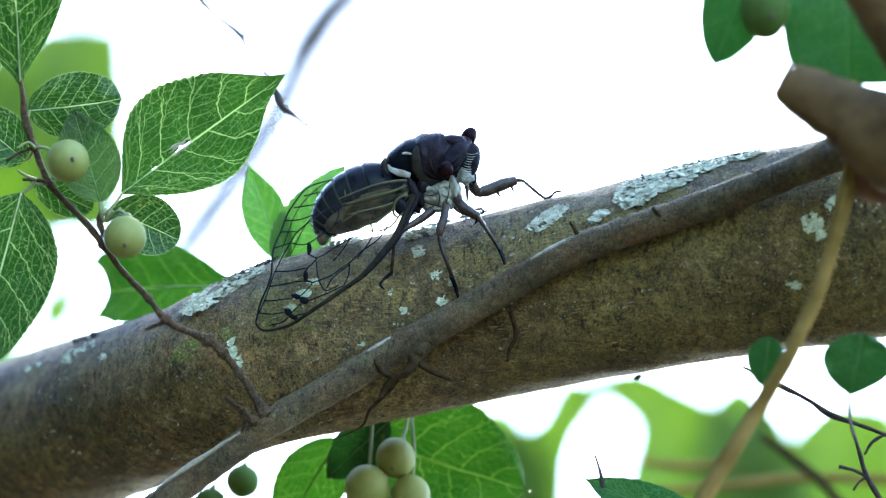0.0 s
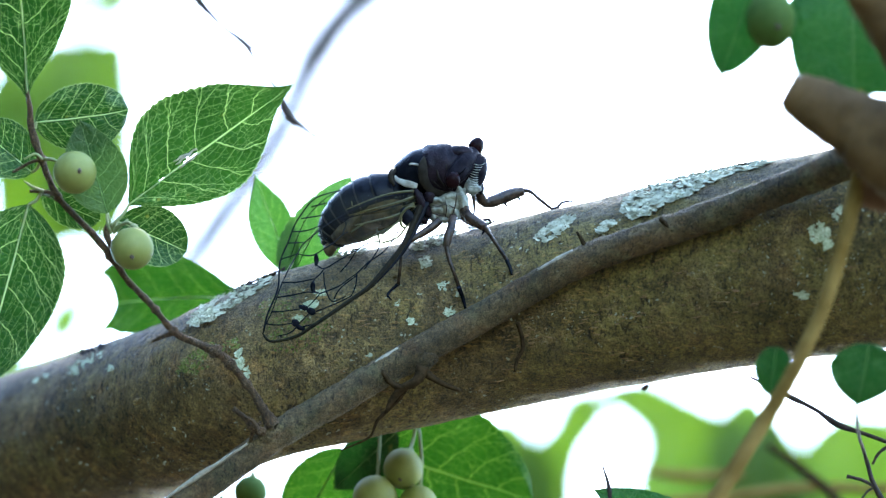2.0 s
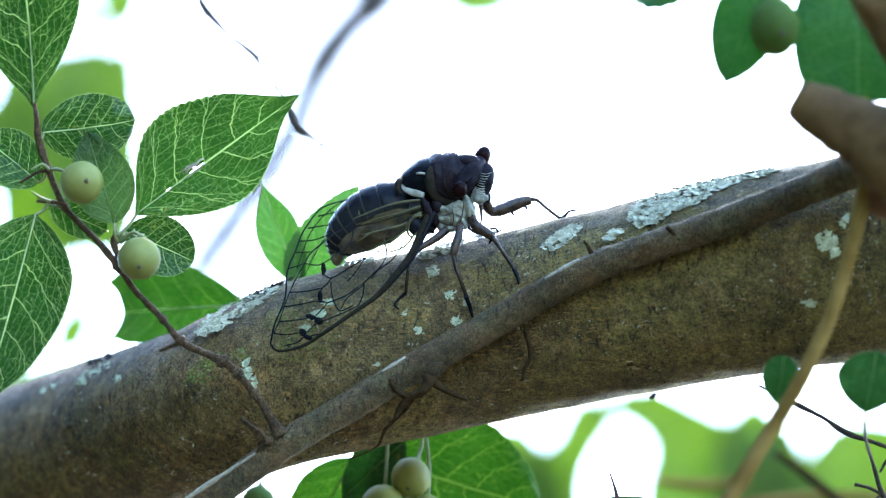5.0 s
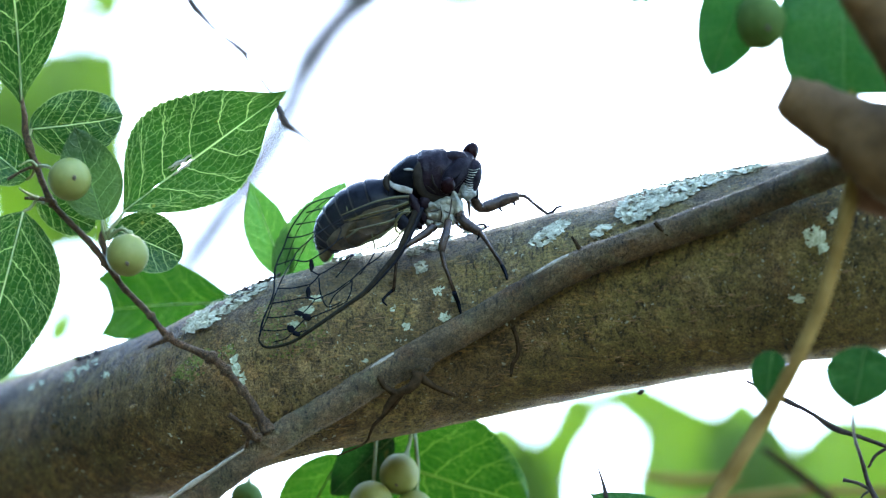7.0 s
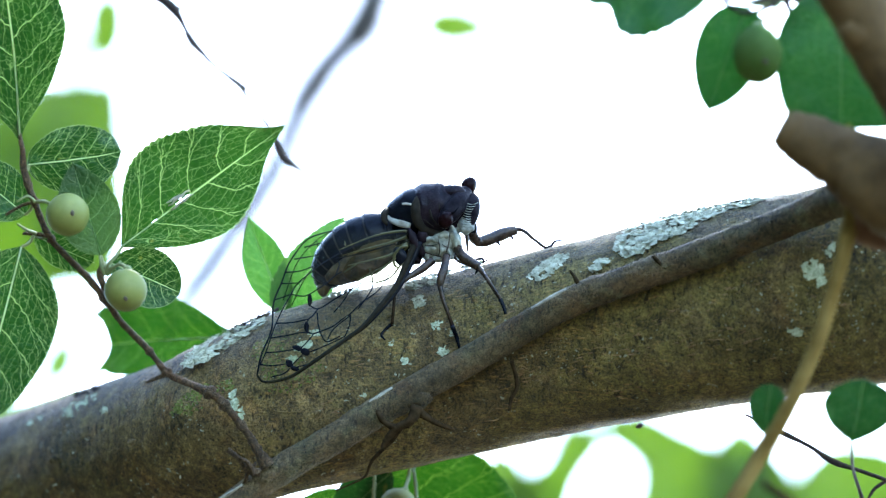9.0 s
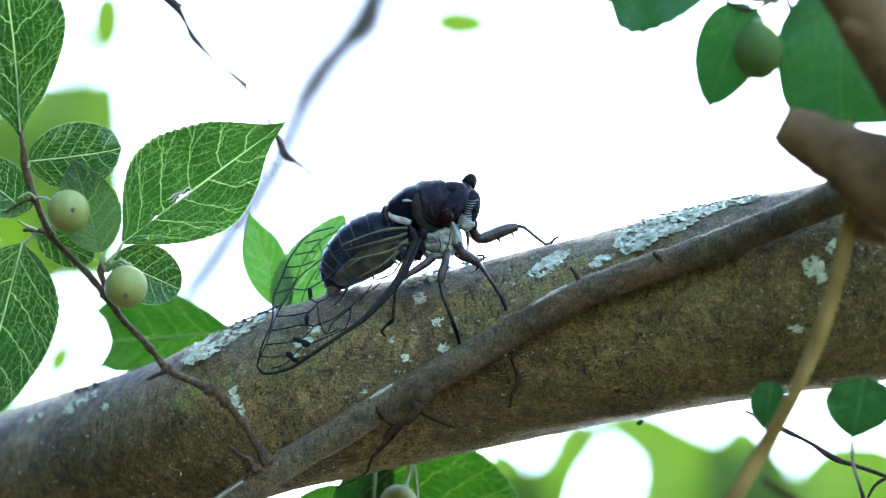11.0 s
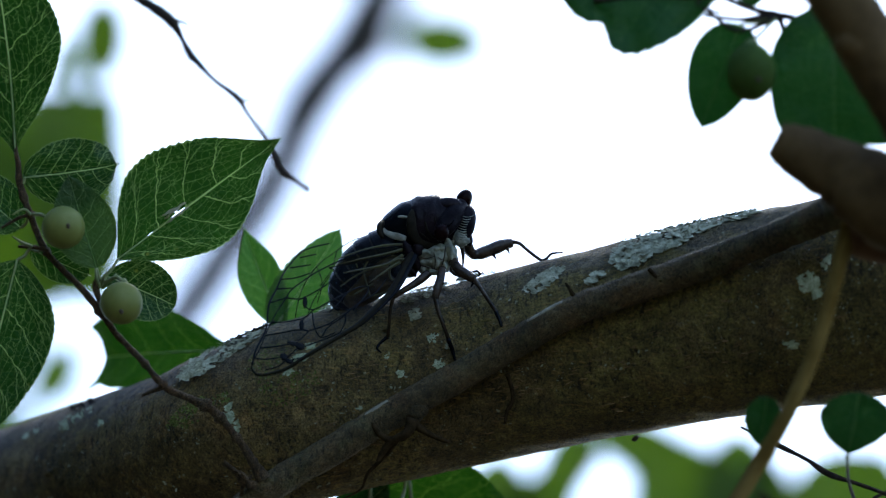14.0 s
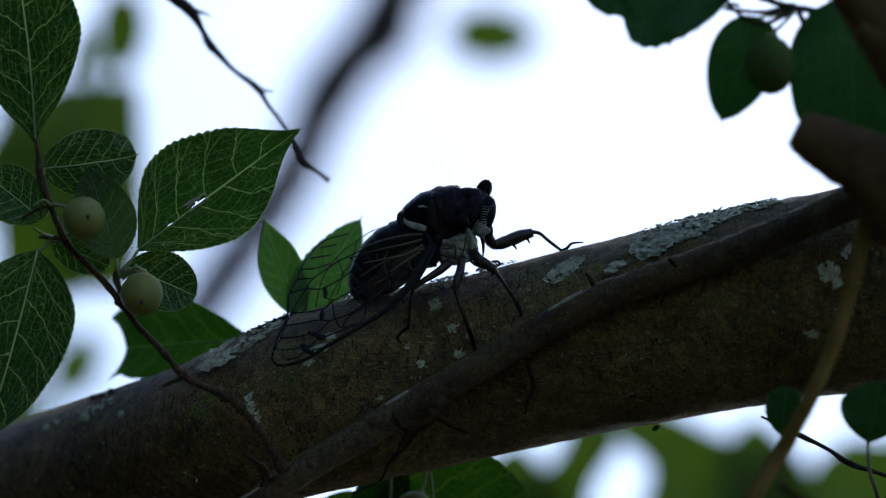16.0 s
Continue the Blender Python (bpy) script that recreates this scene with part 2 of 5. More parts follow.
LEAF_DARK = leaf_material("leaf_dark", (0.010, 0.048, 0.012), (0.021, 0.072, 0.016), (0.18, 0.28, 0.11), (0.55, 0.85, 0.4), 800, 0.2, 6.0, 0.12, 0.15)
LEAF_SOFT = leaf_material("leaf_soft", (0.009, 0.048, 0.006), (0.024, 0.084, 0.012), (0.24, 0.36, 0.10), (0.9, 1.0, 0.32), 700, 0.30, 6.0, 0.4, 0.1)
LEAF_PALE = leaf_material("leaf_pale", (0.036, 0.115, 0.022), (0.060, 0.155, 0.028), (0.30, 0.42, 0.16), (0.85, 1.0, 0.45), 700, 0.34, 7.0, 0.62)
LEAF_FAR = leaf_material("leaf_far", (0.055, 0.112, 0.012), (0.095, 0.162, 0.020), (0.14, 0.21, 0.04), (1.0, 1.0, 0.36), 300, 0.42, 6.0, 0.15)
VEIN = vein_material("leaf_vein", (0.40, 0.50, 0.25), (0.56, 0.64, 0.36), 0.45)
DRY_RIM = vein_material("dry_leaf_rim", (0.40, 0.35, 0.27), (0.66, 0.61, 0.51), 0.45)
VEIN_DIM = vein_material("leaf_vein_dim", (0.09, 0.17, 0.055), (0.16, 0.25, 0.09), 0.4)
PETIOLE = plain_material("petiole", (0.13, 0.17, 0.06), (0.26, 0.27, 0.12), 500, (0.5, 0.7))
FRUIT = plain_material("fruit_skin", (0.135, 0.155, 0.030), (0.215, 0.222, 0.056), 110, (0.45, 0.7), 0.00012, 0.35, Subsurface_Weight=0.12, Subsurface_Radius=(0.004, 0.005, 0.002), Subsurface_Scale=0.4)
# Own green of the oval fruit; reused as painted shade on two others.
FRUIT_GREEN_SHADE = plain_material("green_and_shaded_fruit_skin", (0.048, 0.090, 0.018), (0.080, 0.128, 0.030), 160, (0.55, 0.8), 0.0001, 0.08)
FRUIT_DOT = plain_material("fruit_scar", (0.04, 0.03, 0.02), (0.10, 0.07, 0.04), 900)
BLACK = plain_material("black_cuticle", (0.0025, 0.003, 0.005), (0.008, 0.009, 0.014), 500, (0.14, 0.34), 0.00012, 0.45, IOR=1.17)
PLUM = plain_material("plum_cuticle", (0.0055, 0.0040, 0.0058), (0.019, 0.012, 0.016), 350, (0.16, 0.36), 0.0004, 0.45, IOR=1.17)
BROWN = plain_material("brown_cuticle", (0.008, 0.005, 0.0035), (0.060, 0.037, 0.024), 450, (0.12, 0.36), 0.0004, 0.5, IOR=1.35)
COLLAR = plain_material("collar_cuticle", (0.012, 0.0098, 0.0075), (0.026, 0.0215, 0.0155), 600, (0.35, 0.6), 0.0001, 0.2, IOR=1.1)
OLIVE = plain_material("olive_cuticle", (0.034, 0.032, 0.010), (0.095, 0.086, 0.026), 600, (0.35, 0.6), 0.0001, 0.3)
EDGE = plain_material("wing_edge", (0.007, 0.006, 0.004), (0.022, 0.018, 0.010), 600, (0.35, 0.6), 0.0001, 0.3, IOR=1.2)
BELLY = plain_material("belly_cuticle", (0.008, 0.006, 0.004), (0.115, 0.080, 0.040), 300, (0.4, 0.7), 0.0002, 0.12)
PALE = plain_material("pale_bloom", (0.11, 0.112, 0.085), (0.46, 0.46, 0.38), 420, (0.7, 0.95), 0.00015, 0.2)
WHITE = plain_material("white_bloom", (0.22, 0.20, 0.16), (0.50, 0.47, 0.40), 400, (0.8, 0.95), 0.0001, 0.2)
CHEEK = plain_material("cheek_bloom", (0.085, 0.09, 0.08), (0.40, 0.41, 0.36), 520, (0.6, 0.9), 0.0003, 0.2)
RING_RIM = plain_material("ring_rim", (0.005, 0.004, 0.004), (0.017, 0.013, 0.010), 600, (0.4, 0.6), 0.0001, 0.3)
HEAD = plain_material("head_cuticle", (0.006, 0.005, 0.007), (0.018, 0.015, 0.019), 500, (0.2, 0.45), 0.0004, 0.3, IOR=1.09)
EYE_MAT = plain_material("eye", (0.006, 0.002, 0.0025), (0.013, 0.004, 0.0045), 300, (0.2, 0.35), 0.00003, 0.35, IOR=1.15)
SCREEN_FOLIAGE = plain_material("screen_foliage", (0.010, 0.022, 0.006), (0.045, 0.085, 0.022), 4, (0.6, 0.9), 0.05, 0.2)
GROUND = plain_material("leaf_litter", (0.032, 0.032, 0.017), (0.10, 0.082, 0.048), 6, (0.8, 1.0), 0.02, 0.2)


def membrane_material(name, thick, clear):
    """Clear wing skin with a slight tint and a crinkled gloss."""
    m = Mat(name)
    m.put((0.75, 0.78, 0.7), 0.12)
    fr = m.n.new("ShaderNodeFresnel")
    fr.inputs[0].default_value = 1.45
    gl = m.n.new("ShaderNodeBsdfGlossy")
    gl.inputs["Roughness"].default_value = 0.18
    tr = m.n.new("ShaderNodeBsdfTransparent")
    tint = m.ramp(m.noise(200, 3), [(0.3, thick), (0.7, clear)])
    m.l.new(tint, tr.inputs[0])
    bump = m.bump(m.noise(350, 4), 0.0004, 0.5, gl)
    m.l.new(bump, fr.inputs["Normal"])
    x = m.n.new("ShaderNodeMixShader")
    m.l.new(m.remap(fr.outputs[0], 0.0, 0.09), x.inputs[0])
    m.l.new(tr.outputs[0], x.inputs[1])
    m.l.new(gl.outputs[0], x.inputs[2])
    m.l.new(x.outputs[0], m.out.inputs[0])
    return m.m


MEMBRANE = membrane_material("wing_membrane", (0.88, 0.90, 0.84), (0.97, 0.98, 0.95))
GOLDEN_SKIN = membrane_material("golden_wing_membrane", (0.62, 0.52, 0.27), (0.85, 0.78, 0.55))


# ---- building tools ----
def grow(w):
    return (DIST + w * 0.001) / DIST


def at(x, y, w=0.0):
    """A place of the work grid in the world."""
    x, y, w = float(x), float(y), float(w)
    return EYE + AWAY * (DIST + w * 0.001) + grow(w) * STEP * ((x - 784) * RIGHT + (441 - y) * UP)


WHERE = {}


def thing(name, origin, label, category, group="", kind=""):
    ob = new(name)
    ob.location = origin
    ob.empty_display_size = 0.01
    WHERE[ob] = Vector(origin)
    return tagged(ob, label, category, group, kind)


def part(name, bm, material, parent=None, label="", origin=None, smooth=True):
    """Links a bmesh in world places as one mesh object under a thing or part."""
    o = Vector(origin) if origin is not None else (WHERE[parent] if parent else Vector((0, 0, 0)))
    bmesh.ops.translate(bm, verts=bm.verts, vec=-o)
    me = bpy.data.meshes.new(name)
    bm.to_mesh(me)
    bm.free()
    if smooth:
        me.shade_smooth()
    me.materials.append(material)
    ob = new(name, me)
    WHERE[ob] = o
    if parent:
        ob.parent = parent
        ob.location = o - WHERE[parent]
    else:
        ob.location = o
    if label:
        tagged(ob, label)
    return ob


def glide(points, sub=6):
    """Catmull-Rom through rows of numbers."""
    p = [np.array(q, float) for q in points]
    if len(p) < 3:
        return [p[0] + (p[-1] - p[0]) * k / sub for k in range(sub + 1)]
    p = [2 * p[0] - p[1]] + p + [2 * p[-1] - p[-2]]
    out = []
    for i in range(1, len(p) - 2):
        a, b, c, d = p[i - 1:i + 3]
        for k in range(sub):
            t = k / sub
            out.append(0.5 * (2 * b + (c - a) * t + (2 * a - 5 * b + 4 * c - d) * t * t + (3 * b - a - 3 * c + d) * t ** 3))
    out.append(p[-2])
    return out


def sweep(bm, centres, radii, sides=12, relief=0.0, grain=400.0, flat=1.0, flat_dir=None, cap=True):
    """A tube through places; relief: unevenness as a share of the radius; flat: squash along flat_dir."""
    n = len(centres)
    rings, ref = [], None
    for i in range(n):
        tan = (centres[min(i + 1, n - 1)] - centres[max(i - 1, 0)]).normalized()
        base = flat_dir if flat_dir is not None else (ref if ref is not None else (AWAY if abs(tan.dot(AWAY)) < 0.9 else UP))
        a = (base - tan * base.dot(tan)).normalized()
        ref = a
        b = tan.cross(a)
        ring = []
        for k in range(sides):
            g = 2 * math.pi * k / sides
            d = a * math.cos(g) * flat + b * math.sin(g)
            r = radii[i]
            v = centres[i] + d * r
            if relief:
                v = v + d * r * relief * (noise.noise(v * grain) + 0.5 * noise.noise(v * grain * 3.1))
            ring.append(bm.verts.new(v))
        rings.append(ring)
    for i in range(n - 1):
        for k in range(sides):
            bm.faces.new((rings[i][k], rings[i][(k + 1) % sides], rings[i + 1][(k + 1) % sides], rings[i + 1][k]))
    if cap:
        for ring, c, flip in ((rings[0], centres[0], True), (rings[-1], centres[-1], False)):
            mid = bm.verts.new(c)
            for k in range(sides):
                q = (ring[k], ring[(k + 1) % sides], mid)
                bm.faces.new(q[::-1] if flip else q)
    return bm


def stick(bm, rows, sides=10, sub=6, relief=0.12, grain=500.0, flat=1.0):
    """A tube from rows (x, y, w, radius) of the work grid."""
    g = glide(rows, sub)
    return sweep(bm, [at(*q[:3]) for q in g], [max(q[3], 0.2) * STEP * grow(q[2]) for q in g], sides, relief, grain, flat, AWAY if flat != 1 else None)


def blob(bm, x, y, w, rx, ry, rd, turn=0.0, sides=20, rings=12, relief=0.0, grain=500.0):
    """A rounded body: half sizes rx, ry across the grid (turned by degrees) and rd in depth, all in steps."""
    c, k = at(x, y, w), STEP * grow(w)
    ca, sa = math.cos(radians(turn)), math.sin(radians(turn))
    ux, uy = (RIGHT * ca + UP * sa) * rx * k, (UP * ca - RIGHT * sa) * ry * k
    rows = []
    for i in range(rings + 1):
        th = math.pi * i / rings
        row = []
        for j in range(sides):
            ph = 2 * math.pi * j / sides
            d = ux * math.cos(th) + uy * math.sin(th) * math.cos(ph) + AWAY * (rd * k) * math.sin(th) * math.sin(ph)
            if relief:
                d = d * (1 + relief * noise.noise((c + d) * grain))
            row.append(bm.verts.new(c + d))
            if i in (0, rings):
                break
        rows.append(row)
    for i in range(rings):
        a, b = rows[i], rows[i + 1]
        for j in range(sides):
            j2 = (j + 1) % sides
            if len(a) == 1:
                bm.faces.new((a[0], b[j], b[j2]))
            elif len(b) == 1:
                bm.faces.new((a[j], b[0], a[j2]))
            else:
                bm.faces.new((a[j], b[j], b[j2], a[j2]))
    return bm


def B():
    return bmesh.new()


# ---- ground, far below the camera ----
def build_ground():
    bm = B()
    n, half = 40, 600.0
    grid = [[bm.verts.new((half * ((i / n * 2 - 1) ** 3), half * ((j / n * 2 - 1) ** 3), 0.03 * noise.noise(Vector((i * 0.7, j * 0.7, 0)))))
             for j in range(n + 1)] for i in range(n + 1)]
    for i in range(n):
        for j in range(n):
            bm.faces.new((grid[i][j], grid[i + 1][j], grid[i + 1][j + 1], grid[i][j + 1]))
    tagged(part("ground", bm, GROUND), "shaded woodland ground with leaf litter", "ground", kind="structure")


def build_light_screen():
    """Dense unseen foliage added to block light behind and beside; open to the sky ahead and above."""
    bm = B()
    n, m, r = 130, 44, 9.0
    # Crest heights by azimuth set how much sky light reaches the branch.
    crest = [(108, -4), (120, 30), (145, 54), (170, 64), (205, 62), (238, 46), (262, 26), (282, 6), (292, -4)]
    rows = []
    for i in range(n + 1):
        deg = 108 + 184 * i / n
        az = radians(deg)
        top = float(np.interp(deg, [b[0] for b in crest], [b[1] for b in crest])) + 5 * noise.noise(Vector((math.cos(az) * 5, math.sin(az) * 5, 0)))
        row = []
        for j in range(m + 1):
            el = radians(-9 + (top + 9) * j / m)
            d = Vector((math.cos(az) * math.cos(el), math.sin(az) * math.cos(el), math.sin(el)))
            k = r * (1 + 0.10 * noise.noise(d * 7) + 0.07 * noise.noise(d * 23))
            row.append(bm.verts.new(d * k))
        rows.append(row)
    for i in range(n):
        for j in range(m):
            if random.random() < 0.04:
                continue
            bm.faces.new((rows[i][j], rows[i + 1][j], rows[i + 1][j + 1], rows[i][j + 1]))
    tagged(part("backdrop", bm, SCREEN_FOLIAGE, None, "", None, False), "dense dark green foliage, unseen, added to block sky light", "foliage", kind="structure")


# ---- the thick branch ----
def lean(x):
    """The limb comes nearer to the lens towards its thick end (mm)."""
    return -0.032 * max(0.0, x - 860) + 0.19 * max(0.0, 440 - x - 30 * (1 - math.exp(-max(0.0, 440 - x) / 30)))


AXIS = glide([(x, y, lean(x), r) for x, y, _, r in [(-260, 900, 0, 158), (-100, 842, 0, 154), (100, 768, 0, 150), (330, 688, 0, 147), (450, 641, 0, 153), (600, 598, 0, 163),
              (810, 557, 0, 161), (1000, 514, 0, 165), (1300, 456, 0, 173), (1500, 423, 0, 182), (1760, 372, 0, 190)]], 24)


def on_bark(x, y, lift=0.0):
    """The place on the branch's near side behind a grid point, and the bark's normal there."""
    q = min(AXIS, key=lambda p: (p[0] - x) ** 2 + (p[1] - y) ** 2)
    hx, hy, r = x - q[0], y - q[1], q[3]
    h = math.hypot(hx, hy)
    if h > r * 0.999:
        hx, hy, h = hx * r * 0.999 / h, hy * r * 0.999 / h, r * 0.999
    tilt = math.hypot(1.0, (lean(q[0] + 20) - lean(q[0] - 20)) / 40 / (STEP * 1000))
    dep = -math.sqrt(r * r - h * h) * tilt * grow(q[2])
    nrm = (RIGHT * hx - UP * hy + AWAY * dep).normalized()
    return at(q[0] + hx, q[1] + hy, q[2] + dep * STEP * 1000) + nrm * lift * STEP, nrm


def bark_w(x, y):
    return ((on_bark(x, y)[0] - EYE).dot(AWAY) - DIST) * 1000


def build_branch():
    bm = B()
    g = glide([tuple(q) for q in AXIS], 2)
    sides = 150
    centres = [at(*q[:3]) for q in g]
    radii = [q[3] * STEP * grow(q[2]) for q in g]
    sweep(bm, centres, radii, sides)
    for v in bm.verts:
        p = v.co
        tall = 0.30 * noise.noise(p * 45) + 0.35 * noise.noise(Vector((p.x * 110, p.y * 200, p.z * 200)))
        fine = 0.16 * noise.noise(p * 700) + 0.10 * noise.noise(p * 1500)
        c = centres[min(range(0, len(centres), 3), key=lambda i: (centres[i] - p).length_squared)]
        v.co += (p - c).normalized() * (tall + fine) * 0.001
    limb = thing("tree_branch", at(784, 560, 0), "thick mossy brown tree branch with lichen-spotted bark", "branch")
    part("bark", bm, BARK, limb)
    # low warts and leaf scars on the bark
    for x, y, r in [(1475, 470, 10), (690, 470, 7), (1090, 620, 9), (230, 690, 9), (1210, 470, 9),
                    (1300, 430, 8), (860, 640, 7), (950, 590, 8), (560, 640, 8), (1180, 560, 9), (90, 720, 9)]:
        b = B()
        blob(b, x, y, bark_w(x, y), r, r * 0.7, r * 0.6, 20, 12, 8, 0.35, 1500)
        part("wart", b, BARK, limb)
    return limb


def flake(bm, p, nrm, size, tilt):
    """One lobe of lichen, longer along the limb, its outer end lifted."""
    along = Vector((0.95, 0.0, 0.28))
    a = (along - nrm * along.dot(nrm)).normalized()
    a.rotate(Matrix.Rotation(random.gauss(0, 0.75) + (math.pi if random.random() < 0.5 else 0), 3, nrm))
    b = nrm.cross(a)
    k = 8
    mid = bm.verts.new(p + nrm * size * 0.1)
    ring = []
    for i in range(k):
        g = 2 * math.pi * i / k
        r = size * random.uniform(0.5, 1.2)
        lift = max(0.0, math.cos(g)) * tilt * size * 0.7
        ring.append(bm.verts.new(p + a * r * math.cos(g) * 1.7 + b * r * math.sin(g) * 0.85 + nrm * (lift + size * random.uniform(0.0, 0.22))))
    for i in range(k):
        bm.faces.new((mid, ring[i], ring[(i + 1) % k]))


def lichen(label, spots, size=(5, 10), lift=1.0, tilt=0.5, material=None, name="lichen", category="lichen"):
    """Crusty lobes scattered over ovals (x, y, rx, ry, turn, count) of the branch's bark."""
    bm = B()
    for x, y, rx, ry, turn, count in spots:
        c, s = math.cos(radians(turn)), math.sin(radians(turn))
        for _ in range(count):
            r, g = math.sqrt(random.random()), random.uniform(0, 6.283)
            dx, dy = r * rx * math.cos(g), r * ry * math.sin(g)
            if noise.noise(Vector((dx * 0.08 + x, dy * 0.08 + y, 3.1))) < -0.25:
                continue
            p, nrm = on_bark(x + dx * c + dy * s, y - dx * s + dy * c, lift * random.uniform(0.2, 1.2))
            flake(bm, p, nrm, random.uniform(*size) * STEP, random.uniform(0.0, tilt))
    o = on_bark(spots[0][0], spots[0][1])[0]
    ob = part(name, bm, material or LICHEN, None, "", o, smooth=False)
    return tagged(ob, label, category, kind="stuff")


def build_lichens():
    g = "grey-green leafy lichen crusted on the branch's bark"
    lichen("broad blue-grey leafy lichen along the branch's upper edge",
           [(1130, 340, 46, 23, 28, 330), (1190, 314, 60, 21, 22, 400), (1260, 289, 55, 14, 17, 330), (1315, 278, 36, 8, 10, 170), (1060, 385, 22, 6, 25, 24)], (2.8, 7.2), 4.6, 1.3)
    lichen(g, [(968, 388, 38, 13, 32, 190), (992, 374, 16, 6, 30, 60)], (2.2, 4.6), 1.8, 1.2)
    lichen(g, [(385, 517, 62, 17, 33, 330), (345, 540, 24, 12, 35, 110), (440, 480, 42, 18, 35, 240)], (2.5, 6), 2.5, 1.4)
    lichen(g, [(122, 632, 16, 11, 40, 40), (180, 632, 9, 5, 0, 12), (150, 615, 22, 6, 25, 34), (60, 650, 18, 5, 25, 14)], (1.4, 3.2), 1.0, 1.0, PALE_CRUST)
    lichen(g, [(760, 408, 46, 9, 20, 330), (740, 447, 10, 10, 40, 50), (835, 380, 24, 5, 18, 130), (610, 430, 40, 6, 12, 220)], (1.8, 4.6), 4.0, 2.0)
    lichen(g, [(772, 487, 10, 8, 30, 40), (782, 532, 10, 9, 60, 40), (714, 550, 8, 6, 0, 26), (690, 520, 4, 4, 0, 8), (640, 610, 5, 4, 0, 8), (800, 500, 5, 12, 0, 16)], (1.2, 2.6), 0.8, 0.8, PALE_CRUST)
    lichen(g, [(410, 618, 9, 20, -10, 110), (425, 640, 6, 10, 0, 26)], (1.5, 3.4), 1.5, 1.2, PALE_CRUST)
    lichen(g, [(1438, 396, 17, 20, 60, 70), (1450, 418, 10, 8, 0, 20), (1405, 505, 10, 7, 0, 16), (1470, 360, 8, 12, 0, 20)], (2, 4.5), 1.0, 0.8, PALE_CRUST)
    lichen(g, [(535, 522, 16, 8, 20, 60), (556, 500, 12, 6, 0, 30), (515, 545, 8, 5, 0, 20)], (1.5, 3.6), 1.0, 0.8, PALE_CRUST)
    lichen("small tufts of green moss on the branch", [(330, 625, 34, 18, 20, 170), (400, 590, 26, 10, 20, 70), (350, 600, 26, 10, 20, 70), (470, 560, 30, 12, 30, 60), (515, 575, 62, 26, 20, 150), (480, 520, 40, 20, 30, 110)], (0.8, 2.4), 1.2, 2.5, MOSS, "moss", "moss")
    lichen("dark ragged moss on the branch's upper edge", [(455, 470, 38, 9, 30, 160), (420, 492, 16, 8, 30, 40), (150, 600, 30, 5, 20, 30), (870, 372, 16, 3, 15, 20)], (2.5, 6), 3.0, 2.0, DARK_TWIG, "moss", "moss")
    specks = B()
    for _ in range(1500):
        x = random.uniform(20, 1560)
        q = min(AXIS, key=lambda p: abs(p[0] - x))
        y = q[1] + q[3] * random.uniform(-0.9, 0.85)
        if noise.noise(Vector((x * 0.012, y * 0.02, 7.7))) < 0.02:
            continue
        p, nrm = on_bark(x, y, 0.8)
        flake(specks, p, nrm, random.choice((0.5, 0.7, 0.8, 1.0, 1.2, 1.9)) * STEP * random.uniform(0.8, 1.3), 0.3)
    tagged(part("lichen_specks", specks, CRUST, None, "", at(784, 560, -18), False), "tiny pale specks of crust lichen on bark", "lichen", kind="stuff")


def build_bark_flakes():
    """Thin slivers of outer bark that peel along the limb, their lower edges lifted."""
    bm = B()
    for _ in range(900):
        x = random.uniform(560, 1500)
        q = min(AXIS, key=lambda p: abs(p[0] - x))
        y = q[1] + q[3] * random.uniform(-0.75, 0.8)
        if noise.noise(Vector((x * 0.011, y * 0.016, 2.3))) < 0.05:
            continue
        p, nrm = on_bark(x, y, 0.6)
        a = Vector((0.97, 0.0, 0.24))
        a = (a - nrm * a.dot(nrm)).normalized()
        a.rotate(Matrix.Rotation(random.gauss(0.0, 0.22), 3, nrm))
        b = nrm.cross(a)
        long, high = random.uniform(2, 12) * STEP, random.uniform(0.3, 0.9) * STEP
        lift = random.uniform(0.6, 2.0) * STEP
        rows = [(-1, 0.15), (-0.4, 0.9), (0.3, 1.0), (1, 0.2)]
        top = [bm.verts.new(p + a * long * u + b * high * k) for u, k in rows]
        low = [bm.verts.new(p + a * long * u - b * high * k * random.uniform(0.7, 1.2) + nrm * lift * k) for u, k in rows]
        for i in range(3):
            bm.faces.new((top[i], top[i + 1], low[i + 1], low[i]))
    tagged(part("bark_flakes", bm, FLAKE, None, "", at(1000, 560, -18), False), "thin reddish-brown slivers of peeling bark", "bark", kind="stuff")


# ---- twigs and sticks ----
CLUSTER = []
FAR_LEAVES = []
SWAYING = {}


def twig(name, label, rows, material, category="twig", sides=14, relief=0.14, sub=8, extra=(), extra_material=None, extra_name="spur"):
    t = thing(name, at(*rows[0][:3]), label, category)
    part("stem", stick(B(), rows, sides, sub, relief), material, t)
    for r in extra:
        part(extra_name, stick(B(), r, 8, 5, 0.25, 900), extra_material or material, t)
    return t


